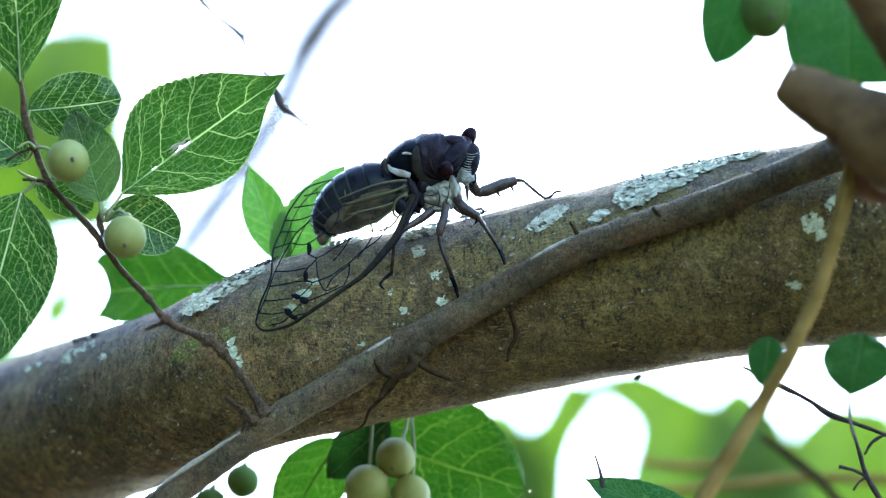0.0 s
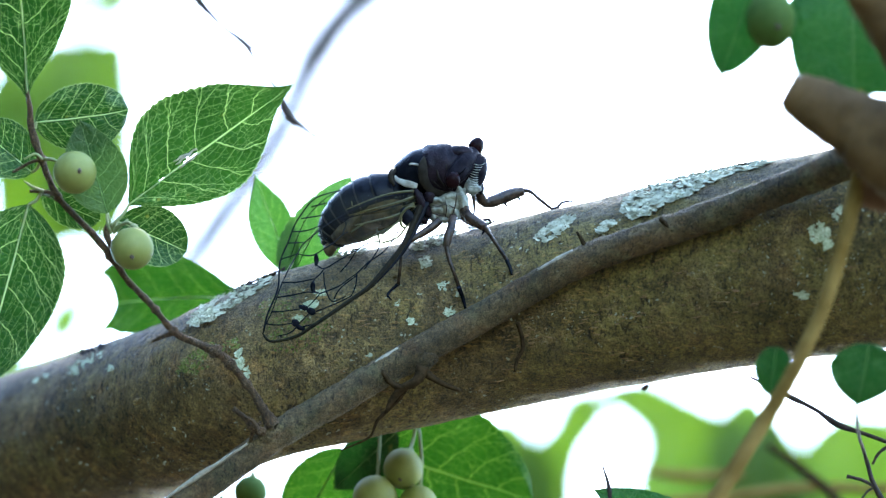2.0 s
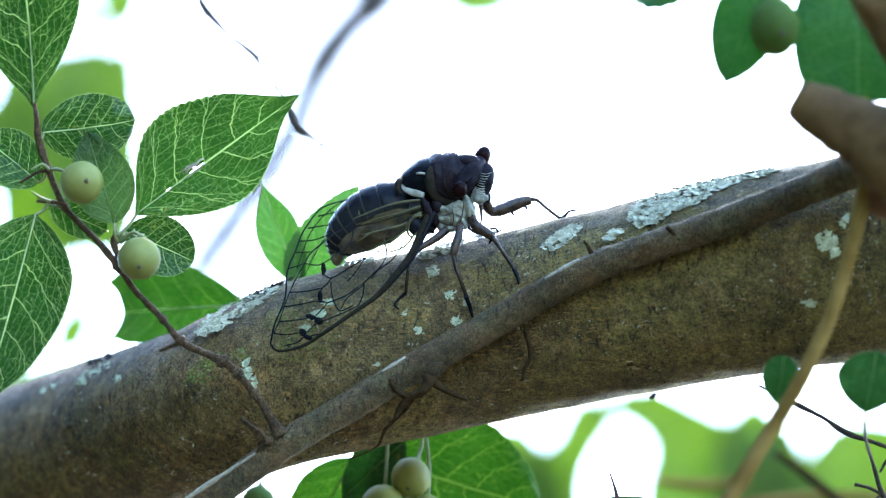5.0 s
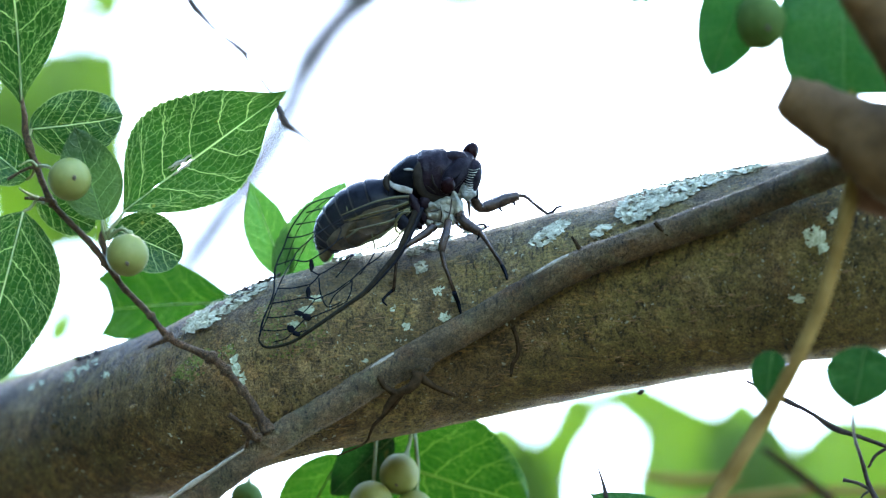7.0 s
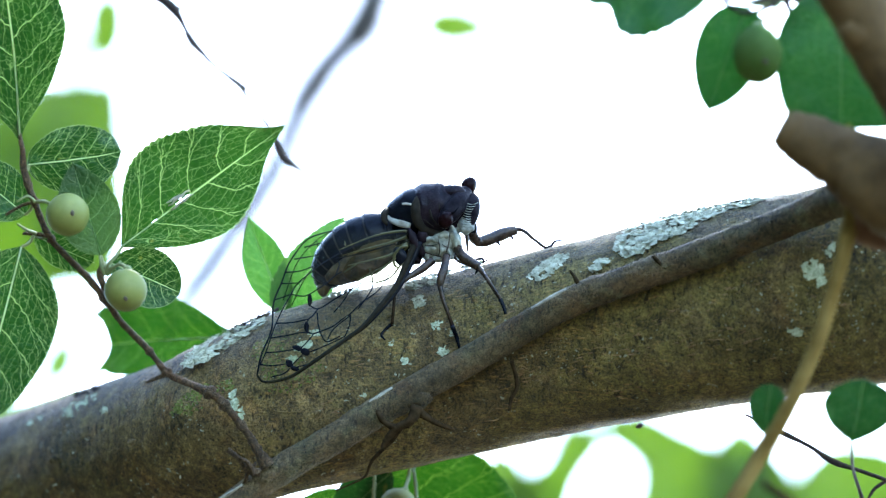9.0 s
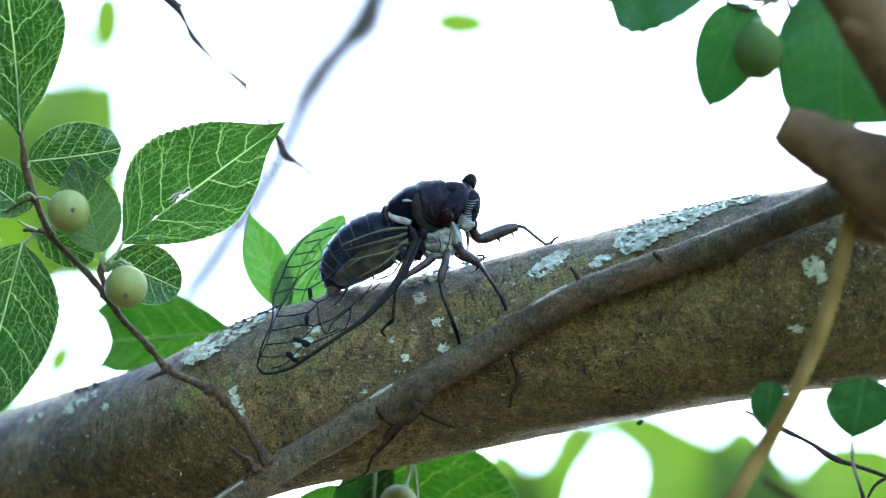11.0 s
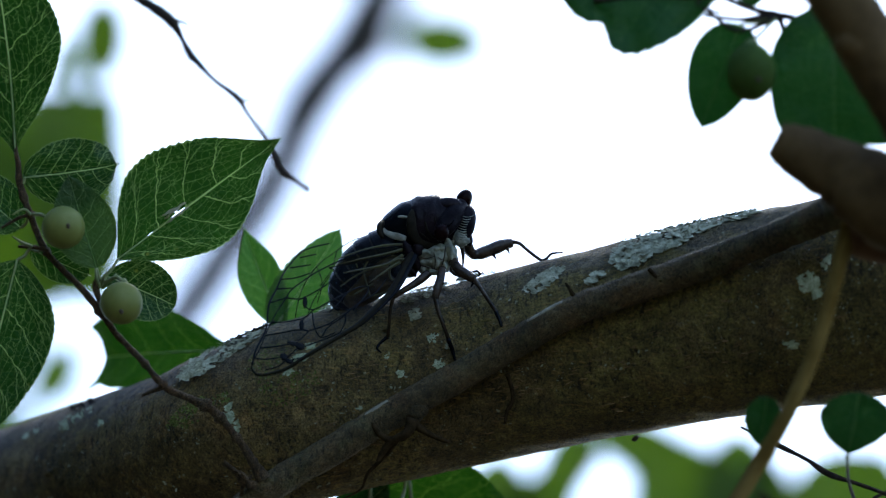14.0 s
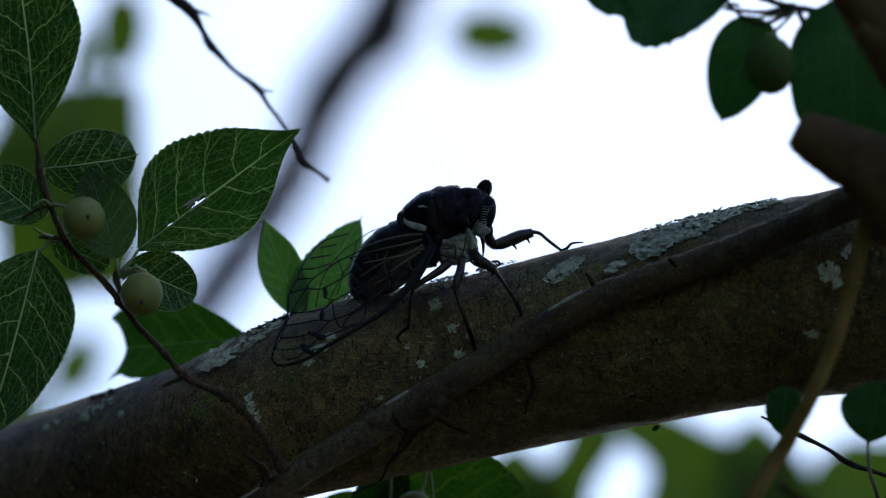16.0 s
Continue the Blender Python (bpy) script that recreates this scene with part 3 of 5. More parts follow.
def build_twigs():
    t = twig("slender_branch", "slender grey-brown branch crossing before the thick branch",
             [(150, 987, -27, 26), (240, 921, -27, 25), (333, 856, -26, 24), (425, 788, -26, 25), (500, 737, -25.5, 26), (600, 679, -24.5, 27), (700, 619, -23.5, 27),
              (850, 537, -23, 27), (1000, 452, -27.5, 27), (1100, 414, -30.7, 27), (1200, 380, -32.9, 27), (1300, 345, -36.1, 28), (1400, 306, -41.3, 28), (1480, 272, -47.8, 32), (1540, 250, -57.8, 34)],
             TWIG_BARK, "branch", 28, 0.10, 10,
             [[(735, 632, -27, 13), (725, 655, -28, 9), (700, 668, -27, 7), (680, 690, -26, 6), (672, 705, -26, 3)],
              [(700, 668, -27, 6), (680, 660, -27, 5.5), (668, 645, -27, 4.5), (662, 632, -26, 3)],
              [(738, 640, -27, 8), (765, 658, -26, 5.5), (800, 672, -24, 3)],
              [(712, 660, -27, 4.5), (690, 690, -25, 3.8), (655, 725, -23, 3.0), (640, 755, -21, 2.2), (590, 778, -20, 1.5)],
              [(903, 552, -24.4, 4.5), (910, 575, -23.6, 3.8), (912, 600, -22.7, 3.8), (902, 618, -22.3, 3.8), (898, 640, -22.2, 2.2)],
              [(1028, 425, -29.4, 4.5), (1018, 408, -29.1, 3.8), (1008, 392, -28.2, 2.2)],
              [(1155, 368, -34.4, 3.8), (1166, 380, -34.8, 3.8), (1178, 392, -35.2, 2.2)]], BROWN_TWIG)
    part("knot", blob(B(), 738, 618, -24, 24, 20, 24, 30, 16, 10, 0.3, 700), TWIG_BARK, t)
    part("knot", blob(B(), 468, 752, -26, 32, 21, 27, 35, 16, 10, 0.3, 700), TWIG_BARK, t)
    part("knot", blob(B(), 1130, 402, -31.6, 34, 20, 30, 22, 16, 10, 0.3, 700), TWIG_BARK, t)
    part("scrape", stick(B(), [(940, 460, -27.4, 3), (975, 441, -28.6, 5), (1002, 426, -29.4, 3)], 8, 6, 0.4), PALE_BARK, t, "pale scraped patch")
    part("scrape", stick(B(), [(640, 632, -25.2, 2), (665, 616, -25.3, 5), (692, 598, -25, 3)], 8, 6, 0.4), PALE_BARK, t, "pale lichen film")
    # Pale raised strip; stands in for the light on the upper edge.
    part("scrape", stick(B(), [(275, 866, -28, 1.5), (340, 822, -28, 5), (425, 766, -28, 2.5)], 8, 6, 0.4), LIT_EDGE, t, "pale strip imitating the bark's lit edge")

    t = twig("fruiting_twig", "reddish-brown leafy twig rising from the slender branch",
         [(470, 735, -28, 13.3), (450, 700, -28, 8.2), (425, 662, -28, 7.2), (395, 625, -28, 7.4), (368, 602, -28, 8.2), (330, 586, -28, 6.0), (293, 566, -28, 6.4), (262, 528, -28, 5.9),
          (215, 478, -28, 5.9), (182, 432, -28, 6.7), (150, 392, -28, 5.9), (90, 328, -28, 5.9), (62, 262, -28, 5.9), (44, 208, -28, 6.7), (40, 165, -28, 4.4), (32, 120, -28, 3.7)],
         RED_TWIG, "twig", 16, 0.3, 10,
         [[(295, 568, -28, 5.9), (275, 576, -28, 3.7), (256, 584, -28, 3.0)], [(90, 325, -28, 5.2), (70, 320, -28, 3.7), (40, 318, -28, 3.0)],
          [(185, 420, -29, 5.2), (176, 392, -29, 5.9), (180, 378, -29, 5.9)], [(455, 745, -29, 8), (432, 738, -30, 5), (420, 720, -30, 4.5), (399, 704, -30, 5)],
          [(444, 748, -30, 5), (436, 728, -31, 4), (420, 718, -31, 3)], [(430, 762, -28, 3.7), (436, 740, -29, 3.0), (450, 728, -29, 3.7)],
          [(62, 262, -28, 3.7), (40, 268, -28, 3.0), (10, 285, -28, 2.2)]])
    for x, y, rr in [(368, 602, 14), (293, 566, 11), (395, 625, 12), (425, 662, 11), (182, 432, 10), (90, 328, 9), (62, 262, 9), (452, 704, 10), (262, 528, 8)]:
        part("node", blob(B(), x, y, -28, rr, rr * 0.8, rr * 0.85, 40, 12, 8, 0.3, 1200), RED_TWIG, t)
    for r in [[(184, 392, -29, 3.2), (178, 376, -30, 2.8), (176, 358, -30, 1.6)], [(186, 390, -29, 3.2), (192, 372, -30, 2.6), (204, 358, -30, 1.4)], [(188, 392, -29, 3.2), (202, 380, -30, 2.6), (214, 368, -30, 1.8)],
              [(64, 318, -29, 3.0), (48, 312, -30, 2.6), (30, 300, -30, 1.6)], [(62, 262, -29, 3.0), (50, 252, -30, 2.4), (30, 262, -30, 1.6)]]:
        part("bud_stalk", stick(B(), r, 8, 5, 0.1), PETIOLE, t, "short pale green bud stalk")
    t = twig("tan_stick", "tan bare stick hanging out of focus before the branch",
             [(1540, 225, -90, 30), (1524, 265, -93, 23), (1510, 300, -95, 17.5), (1500, 335, -96, 15), (1482, 405, -96, 13.5), (1446, 520, -96, 13.5), (1396, 630, -95, 13.5), (1338, 730, -90, 14), (1270, 840, -92, 15), (1225, 920, -93, 16)],
             TAN_STICK, "stick", 16, 0.08)
    part("scar", blob(B(), 1592, 300, -94, 98, 70, 56, 20, 24, 16, 0.2, 100), SCAR, t, "reddish bark scar")
    t = twig("broken_branch", "broken brown branch stub with a splintered end",
             [(1392, 145, -98, 38), (1436, 170, -99, 48), (1500, 205, -100, 62), (1570, 245, -102, 80), (1680, 300, -102, 95)], STUB_BARK, "branch", 20, 0.12)
    part("broken_end", stick(B(), [(1382, 142, -98, 26), (1386, 144, -98, 33), (1394, 146, -98, 38)], 16, 5, 0.12), STUB_BARK, t)
    twig("leaning_branch", "blurred brown branch leaning close to the lens",
         [(1395, -260, -120, 52), (1500, -105, -118, 55), (1580, 30, -116, 58), (1680, 190, -114, 60)], STUB_BARK, "branch", 20, 0.1, 8,
         [[(1452, -150, -117, 44), (1436, -140, -119, 36), (1424, -132, -121, 16)], [(1530, -40, -117, 44), (1518, -26, -120, 38), (1508, -14, -122, 18)]], None, "knot")
    twig("dark_twig", "thin dark forked twig below the branch",
         [(1315, 650, -24, 2.2), (1350, 668, -24, 2.9), (1385, 685, -24, 5.0), (1430, 708, -24, 3.6), (1470, 735, -24, 5.8), (1520, 752, -24, 3.6), (1600, 782, -24, 4.3)],
         DARK_TWIG, "twig", 10, 0.2, 6,
         [[(1503, 700, -76, 2.2), (1505, 745, -45, 2.9), (1518, 790, -24, 3.6), (1535, 845, -24, 5.0), (1575, 910, -24, 5.0)], [(1485, 826, -24, 3.6), (1510, 832, -24, 2.9), (1535, 845, -24, 3.6)],
          [(1530, 805, -24, 2.2), (1545, 782, -24, 2.9), (1575, 765, -24, 2.9)], [(1510, 868, -24, 2.2), (1522, 852, -24, 2.2), (1535, 845, -24, 2.9)]])
    twig("bare_twiglet", "thin bare twiglet standing under the branch", [(1068, 905, -22, 5), (1066, 862, -22, 5), (1062, 835, -22, 3), (1052, 803, -22, 1.5)], DARK_TWIG, "twig", 8)
    twig("blurred_twig", "brownish twig behind the tan stick", [(1150, 872, 190, 7), (1280, 860, 190, 9), (1420, 846, 190, 9), (1600, 850, 190, 10)], TAN_STICK, "twig", 10)
    twig("blurred_twig", "olive twig among the pale leaves", [(1130, 815, 210, 6), (1200, 825, 210, 10), (1300, 822, 210, 7)], TAN_STICK, "twig", 10)
    twig("blurred_twig", "olive twig among the pale leaves", [(1345, 770, 150, 6), (1395, 805, 150, 9), (1450, 850, 150, 9), (1500, 905, 150, 9)], BROWN_TWIG, "twig", 10)
    SWAYING["thorny"] = twig("thorny_twig", "thin dark thorny twig against the sky",
             [(120, -220, 60, 11.5), (197, -156, 60, 10.0), (255, -115, 60, 9.4), (302, -82, 60, 10.8), (325, -45, 60, 5.4), (338, -20, 60, 7.5), (380, 26, 60, 4.3), (421, 58, 60, 6.0),
              (438, 86, 60, 3.6), (470, 133, 60, 3.6), (498, 186, 60, 7.2), (524, 206, 60, 3.6), (548, 225, 60, 4.3)], DARK_TWIG, "twig", 10, 0.15, 7,
             [[(302, -82, 60, 5.5), (320, -78, 60, 3.6), (340, -70, 60, 1.1)], [(421, 58, 60, 5.5), (432, 63, 60, 3.0), (450, 64, 60, 1.2)], [(338, -20, 60, 5.5), (336, -8, 60, 2.2)],
              [(498, 186, 60, 5.5), (490, 176, 60, 6.6), (484, 160, 60, 2.2)]], extra_name="thorn")
    far = [(750, -290, 34), (700, -157, 34), (668, -100, 35), (645, -40, 40), (598, 8, 33), (550, 68, 36), (513, 150, 31), (470, 233, 31), (398, 340, 31), (338, 420, 30), (250, 560, 28)]
    SWAYING["far"] = twig("background_branch", "dark bare branch far behind, blurred", [(x + 2, y, 2000, r * 1.56) for x, y, r in far], FAR_BARK, "branch", 12, 0.15, 6,
         [[(660, -45, 2000, 40), (640, -62, 2000, 30), (620, -74, 2000, 14)], [(550, 78, 2000, 34), (530, 72, 2000, 24), (512, 56, 2000, 10)]], None, "knot")
    CLUSTER.append(twig("cluster_twig", "thin dark twig of the out-of-focus leaf cluster", [(1075, -112, -84, 6), (1170, -120, -84, 6), (1275, -122, -84, 8), (1390, -140, -84, 8), (1480, -160, -84, 9)],
         DARK_TWIG, "twig", 10, 0.15, 6, [[(1270, -84, -84, 3), (1340, -76, -84, 4), (1400, -82, -84, 6), (1470, -70, -84, 6)], [(1262, -104, -84, 3), (1330, -56, -84, 4), (1400, -80, -84, 5)],
                                          [(1400, -85, -84, 6), (1412, -50, -84, 5), (1402, -12, -84, 4)], [(1300, -120, -84, 5), (1350, -96, -84, 5), (1402, -84, -84, 6)], [(1408, -60, -84, 4), (1432, -44, -84, 4), (1450, -46, -84, 5)],
                                          [(1268, -122, -84, 4), (1262, -100, -84, 3), (1300, -88, -84, 3)]]))


# ---- leaves ----
def leaf(label, base, tip, half, material=None, roll=0.0, bend=0.0, fold=12.0, teeth=0.035, wave=0.02, belly=0.85, blunt=0.8, stalk=None,
         group="", hole=False, nu=48, vein_r=1.5, curl=0.0, vein_material=None, shape=None, bow=0.0, notch=0.0):
    """A leaf from base to tip (grid places); half: half width in steps; roll, fold: degrees; bend, curl: bow along and across.
    shape: rows (u, left, right) of half widths in steps; bow: steps by which the midrib swings to its right; notch: dent of a bitten tip."""
    a, z = at(*base), at(*tip)
    length = (z - a).length
    axis = (z - a).normalized()
    face = -AWAY
    face = (face - axis * face.dot(axis)).normalized()
    face.rotate(Matrix.Rotation(radians(roll), 3, axis))
    side = axis.cross(face)
    hw = half * STEP * grow(base[2])
    k = STEP * grow(base[2])
    seed = random.uniform(0, 50)
    ft = math.tan(radians(fold))
    flow = np.array(glide(shape, 8)) if shape else None

    def width(u, v):
        if shape:
            return max(0.4, float(np.interp(u, flow[:, 0], flow[:, 1 if v < 0 else 2]))) * k
        core = math.sin(math.pi * min(u / 0.955, 1.0) ** belly) ** blunt if u < 0.955 else 0.0
        if blunt > 0.74 and u > 0.66:
            core *= (max(0.0, 1 - u) / 0.34) ** 0.3
        core = max(core, 0.075 * (1 - u) ** 0.5) if u > 0.5 else core
        return core * hw

    def place(u, v, lift=0.0):
        w = width(u, v)
        up = bend * length * math.sin(math.pi * u) + ft * abs(v) * w - curl * hw * v * v + lift
        up += wave * hw * noise.noise(Vector((u * 5 + seed, v * 2.2, seed))) * (0.3 + abs(v))
        along = u * (1 - notch * max(0.0, 1 - v * v) * u ** 4)
        return a + axis * (along * length) + side * (v * w + bow * k * math.sin(math.pi * u)) + face * up

    vein_material = vein_material or (VEIN_DIM if material is LEAF_DARK or material is LEAF_FAR else VEIN)
    t = thing("leaf", a, label, "leaf", group)
    bm = B()
    own = {}
    nv = 14
    rows = []
    for i in range(nu + 1):
        u = i / nu
        row = []
        for j in range(-nv // 2, nv // 2 + 1):
            v = math.copysign((abs(j) / (nv // 2)) ** 1.9, j)
            if abs(v) == 1:
                saw = (u * nu / 3.0 + (0.4 if v > 0 else 0)) % 1.0
                deep = teeth * (0.6 + 0.8 * abs(noise.noise(Vector((u * 9, v * 3, seed)))))
                p = place(u, v * (1 + deep * (saw - 0.5) * 2 * (1 if 0.06 < u < 0.95 else 0)))
            else:
                p = place(u, v)
            row.append(bm.verts.new(p))
            own[row[-1]] = (u, v)
        rows.append(row)
    layer = bm.loops.layers.uv.new("leaf")
    for i in range(nu):
        for j in range(nv):
            if hole:
                u, jj = (i + 0.5) / nu, j - nv // 2
                if (0.33 < u < 0.42 and jj == -1) or (0.36 < u < 0.375 and jj == -2) or (0.185 < u < 0.215 and jj == -1):
                    continue
            f = bm.faces.new((rows[i][j], rows[i + 1][j], rows[i + 1][j + 1], rows[i][j + 1]))
            for lp in f.loops:
                lp[layer].uv = own[lp.vert]
    part("blade", bm, material or LEAF, t)
    us = [i / 24 for i in range(25)]
    part("midrib", sweep(B(), [place(u, 0) for u in us], [k * vein_r * (1.0 - 0.9 * u) for u in us], 6), vein_material, t)
    if hole:
        for v0, v1 in ((-0.07, -0.075), (0.012, 0.012), (-0.13, -0.06)):
            rim = [place(u, v0 + (v1 - v0) * n / 6 + 0.012 * math.sin(n * 2.1), k) for n, u in enumerate([0.30 + 0.13 * n / 6 for n in range(7)])]
            part("torn_rim", sweep(B(), rim, [k * (1.2 + 1.3 * math.sin(math.pi * n / 6)) for n in range(7)], 6), DRY_RIM, t, "dry pale rim of the tear")
    if stalk:
        g = glide([(*stalk, 3.2), (*[(p + q) / 2 + d for p, q, d in zip(stalk, base, (2, 3, 0))], 2.8), (*base, 2.6)], 5)
        part("petiole", sweep(B(), [at(*q[:3]) for q in g], [q[3] * STEP for q in g], 8), PETIOLE, t)
    return t


def fruit(label, x, y, w, r, stalk, dot=(0.0, 0.3), tall=1.0, group="fruits on the twig", skin=None):
    """A round drupe with its scar dot and stalk; stalk: grid rows from the twig."""
    t = thing("fruit", at(x, y, w), label, "fruit", group)
    part("flesh", blob(B(), x, y, w, r * tall, r, r, 90, 32, 24, 0.02, 200), skin or FRUIT, t)
    dx, dy = dot[0] * r, dot[1] * r
    dz = math.sqrt(max(0.0, 1 - dot[0] ** 2 - dot[1] ** 2)) * r
    part("scar", blob(B(), x + dx, y + dy, w - dz * STEP * 1000, r * 0.10, r * 0.13, r * 0.06, 10, 10, 8, 0.3, 3000), FRUIT_DOT, t, "small dark scar")
    if stalk:
        rows = [(*q, 3.2) for q in stalk]
        part("stalk", stick(B(), rows, 8, 5, 0.1), PETIOLE, t)
        sx, sy, sw = stalk[-1]
        part("calyx", blob(B(), sx, sy, sw, r * 0.2, r * 0.16, r * 0.2, 0, 12, 8, 0.3, 2500), PETIOLE, t)
    return t


MAIN_SHAPE = [(0, 4, 4), (0.05, 26, 17), (0.1, 51, 32), (0.18, 85, 53), (0.284, 112, 74), (0.427, 119, 91), (0.557, 107, 88), (0.695, 84, 64), (0.8, 55, 35), (0.87, 33, 19), (0.936, 14, 9), (1, 1, 1)]
TALL_SHAPE = [(0, 4, 3), (0.05, 14, 10), (0.108, 32, 25), (0.215, 62, 54), (0.352, 88, 79), (0.46, 100, 95), (0.577, 102, 102), (0.756, 84, 86), (0.9, 38, 42), (0.97, 12, 14), (1, 1, 1)]
LOW_SHAPE = [(0, 4, 4), (0.05, 38, 38), (0.14, 74, 74), (0.254, 98, 98), (0.38, 103, 104), (0.52, 97, 98), (0.667, 80, 80), (0.786, 60, 60), (0.9, 30, 30), (1, 1, 1)]


def build_leaves():
    g1 = "leaves of the fruiting twig"
    lab = "fresh green toothed leaf with pale net veins"
    leaf(lab + " and a torn hole", (216, 342, -27), (507, 131, -30), 116, LEAF, 8, -0.03, 6, 0.028, 0.06, stalk=(182, 380, -29), group=g1, hole=True, nu=75, shape=MAIN_SHAPE)
    leaf(lab, (36, 150, -28), (0, -200, -34), 105, LEAF_DEEP, -12, 0.03, 6, 0.022, 0.06, stalk=(42, 205, -28), group=g1, nu=75, vein_r=2.0, shape=TALL_SHAPE, bow=10)
    leaf("green leaf with curled blunt tip", (52, 196, -28), (222, 174, -22), 62, LEAF_DEEP, 15, 0.06, 10, 0.035, 0.14, 1.0, 0.45, (44, 208, -28), g1, False, 54, 1.5, 0.2)
    leaf("dull green leaf hanging behind a fruit", (178, 358, -29), (128, 188, -30), 56, LEAF_DULL, 5, -0.02, 10, 0.015, 0.05, 0.85, 0.7, (182, 382, -28), g1, False, 40, 1.2, 0.0, VEIN_DIM)
    leaf(lab, (38, 342, -29), (-60, 680, -33), 104, LEAF_DEEP, 12, -0.03, 6, 0.022, 0.06, stalk=(60, 322, -28), group=g1, nu=75, vein_r=1.8, shape=LOW_SHAPE)
    leaf(lab, (45, 285, -26), (-60, 200, -24), 52, LEAF_DEEP, 10, 0.05, 10, 0.035, 0.1, 1.0, 0.5, (60, 262, -28), g1, False, 45, 1.4)
    leaf("small dark green leaf behind the twig", (62, 322, -24), (168, 372, -20), 34, LEAF_DEEP, 10, 0.05, 10, 0.03, 0.1, 1.0, 0.5, (80, 325, -27), g1, False, 45, 1.3, 0.0, VEIN)
    leaf("small dark green rounded leaf behind a fruit", (196, 372, -24), (322, 428, -20), 54, LEAF_DEEP, -10, 0.05, 12, 0.03, 0.1, 1.0, 0.5, (182, 380, -28), g1, False, 48, 1.3, 0.0, VEIN)
    g2 = "leaves behind the branch"
    leaf("green leaf with a bitten ragged tip behind the branch", (420, 505, 34), (163, 518, 62), 84, LEAF_SOFT, 10, 0.05, 6, 0.02, 0.12, group=g2, nu=40, vein_r=1.8, notch=0.12,
         shape=[(0, 4, 4), (0.1, 30, 22), (0.2, 50, 45), (0.4, 62, 76), (0.6, 62, 86), (0.8, 58, 78), (0.92, 48, 66), (1, 58, 58)])
    leaf("narrow pale green leaf behind the branch", (508, 470, 30), (438, 284, 34), 41, LEAF_PALE, -14, 0.04, 14, 0.0, 0.05, 0.9, 0.8, None, g2, False, 40, 1.5)
    leaf("pale green leaf seen through the wing", (490, 470, 30), (614, 286, 30), 54, LEAF_PALE, 15, 0.03, 10, 0.04, 0.12, 0.75, 0.7, None, g2, False, 40, 1.5)
    g3 = "leaves hanging under the branch"
    leaf("broad green leaf hanging under the branch", (630, 770, 30), (940, 870, 40), 130, LEAF_SOFT, 12, 0.03, 8, 0.02, 0.15, 0.8, 0.6, None, g3, False, 40, 1.6, 0.0, VEIN_DIM)
    leaf("dark green leaf under the branch", (690, 745, 24), (575, 850, 26), 45, LEAF_DARK, 10, 0.03, 12, 0.02, 0.1, 0.9, 0.7, None, g3, False, 30, 1.5)
    leaf("green leaf under the branch", (600, 775, 34), (490, 960, 34), 62, LEAF_SOFT, 5, 0.03, 14, 0.02, 0.1, 0.9, 0.7, None, g3, False, 30, 2.2, 0.0, VEIN_DIM)
    leaf("dark green leaf tip rising under the branch", (1280, 970, -22), (1030, 846, -22), 46, LEAF_DARK, 25, 0.03, 12, 0.03, 0.1, 0.9, 0.7, None, g3, False, 36, 1.2)
    leaf("small dark green leaf, out of focus", (1362, 596, -80), (1350, 690, -78), 34, LEAF_DARK, 15, 0.03, 10, 0.02, 0.1, 0.8, 0.6, None, g3, False, 30, 1.2)
    leaf("dark green pointed leaf, out of focus", (1526, 590, -82), (1503, 704, -78), 66, LEAF_DARK, -10, 0.03, 8, 0.02, 0.1, 0.75, 0.7, None, g3, False, 30, 1.2)
    g4 = "out-of-focus leaves above the branch"
    CLUSTER.append(leaf("dark green pointed leaf, out of focus", (1335, -68, -84), (1262, 121, -82), 62, LEAF_DARK, 8, 0.02, 8, 0.0, 0.05, 0.75, 0.6, (1390, -80, -84), g4, False, 36, 1.5))
    CLUSTER.append(leaf("dark green broad leaf, out of focus", (1500, -95, -86), (1500, 150, -88), 110, LEAF_DARK, 6, 0.03, 6, 0.0, 0.05, stalk=(1440, -80, -84), group=g4, nu=36,
                        shape=[(0, 40, 40), (0.1, 80, 78), (0.3, 110, 108), (0.55, 130, 113), (0.8, 132, 104), (0.93, 120, 84), (1, 95, 52)]))
    CLUSTER.append(leaf("dark green ragged leaf, out of focus", (1290, -112, -84), (1012, -130, -82), 72, LEAF_DARK, 12, 0.02, 8, 0.05, 0.3, stalk=(1330, -120, -84), group=g4, nu=36,
                        shape=[(0, 4, 4), (0.1, 44, 16), (0.28, 92, 26), (0.46, 112, 30), (0.58, 116, 30), (0.65, 98, 30), (0.7, 60, 28), (0.79, 58, 26), (0.9, 40, 20), (1, 3, 3)]))
    CLUSTER.append(leaf("dark green leaf, out of focus", (1110, -205, -84), (995, -122, -82), 44, LEAF_DARK, -12, 0.02, 8, 0.05, 0.2, 0.9, 0.6, None, g4, False, 30, 1.5))
    CLUSTER.append(leaf("dark green leaf, out of focus", (1350, -170, -84), (1355, -95, -82), 34, LEAF_DARK, -12, 0.02, 8, 0.05, 0.2, 0.9, 0.6, None, g4, False, 30, 1.5))
    g5 = "blurred pale leaves"
    pale = "bright yellow-green leaf, blurred by distance"
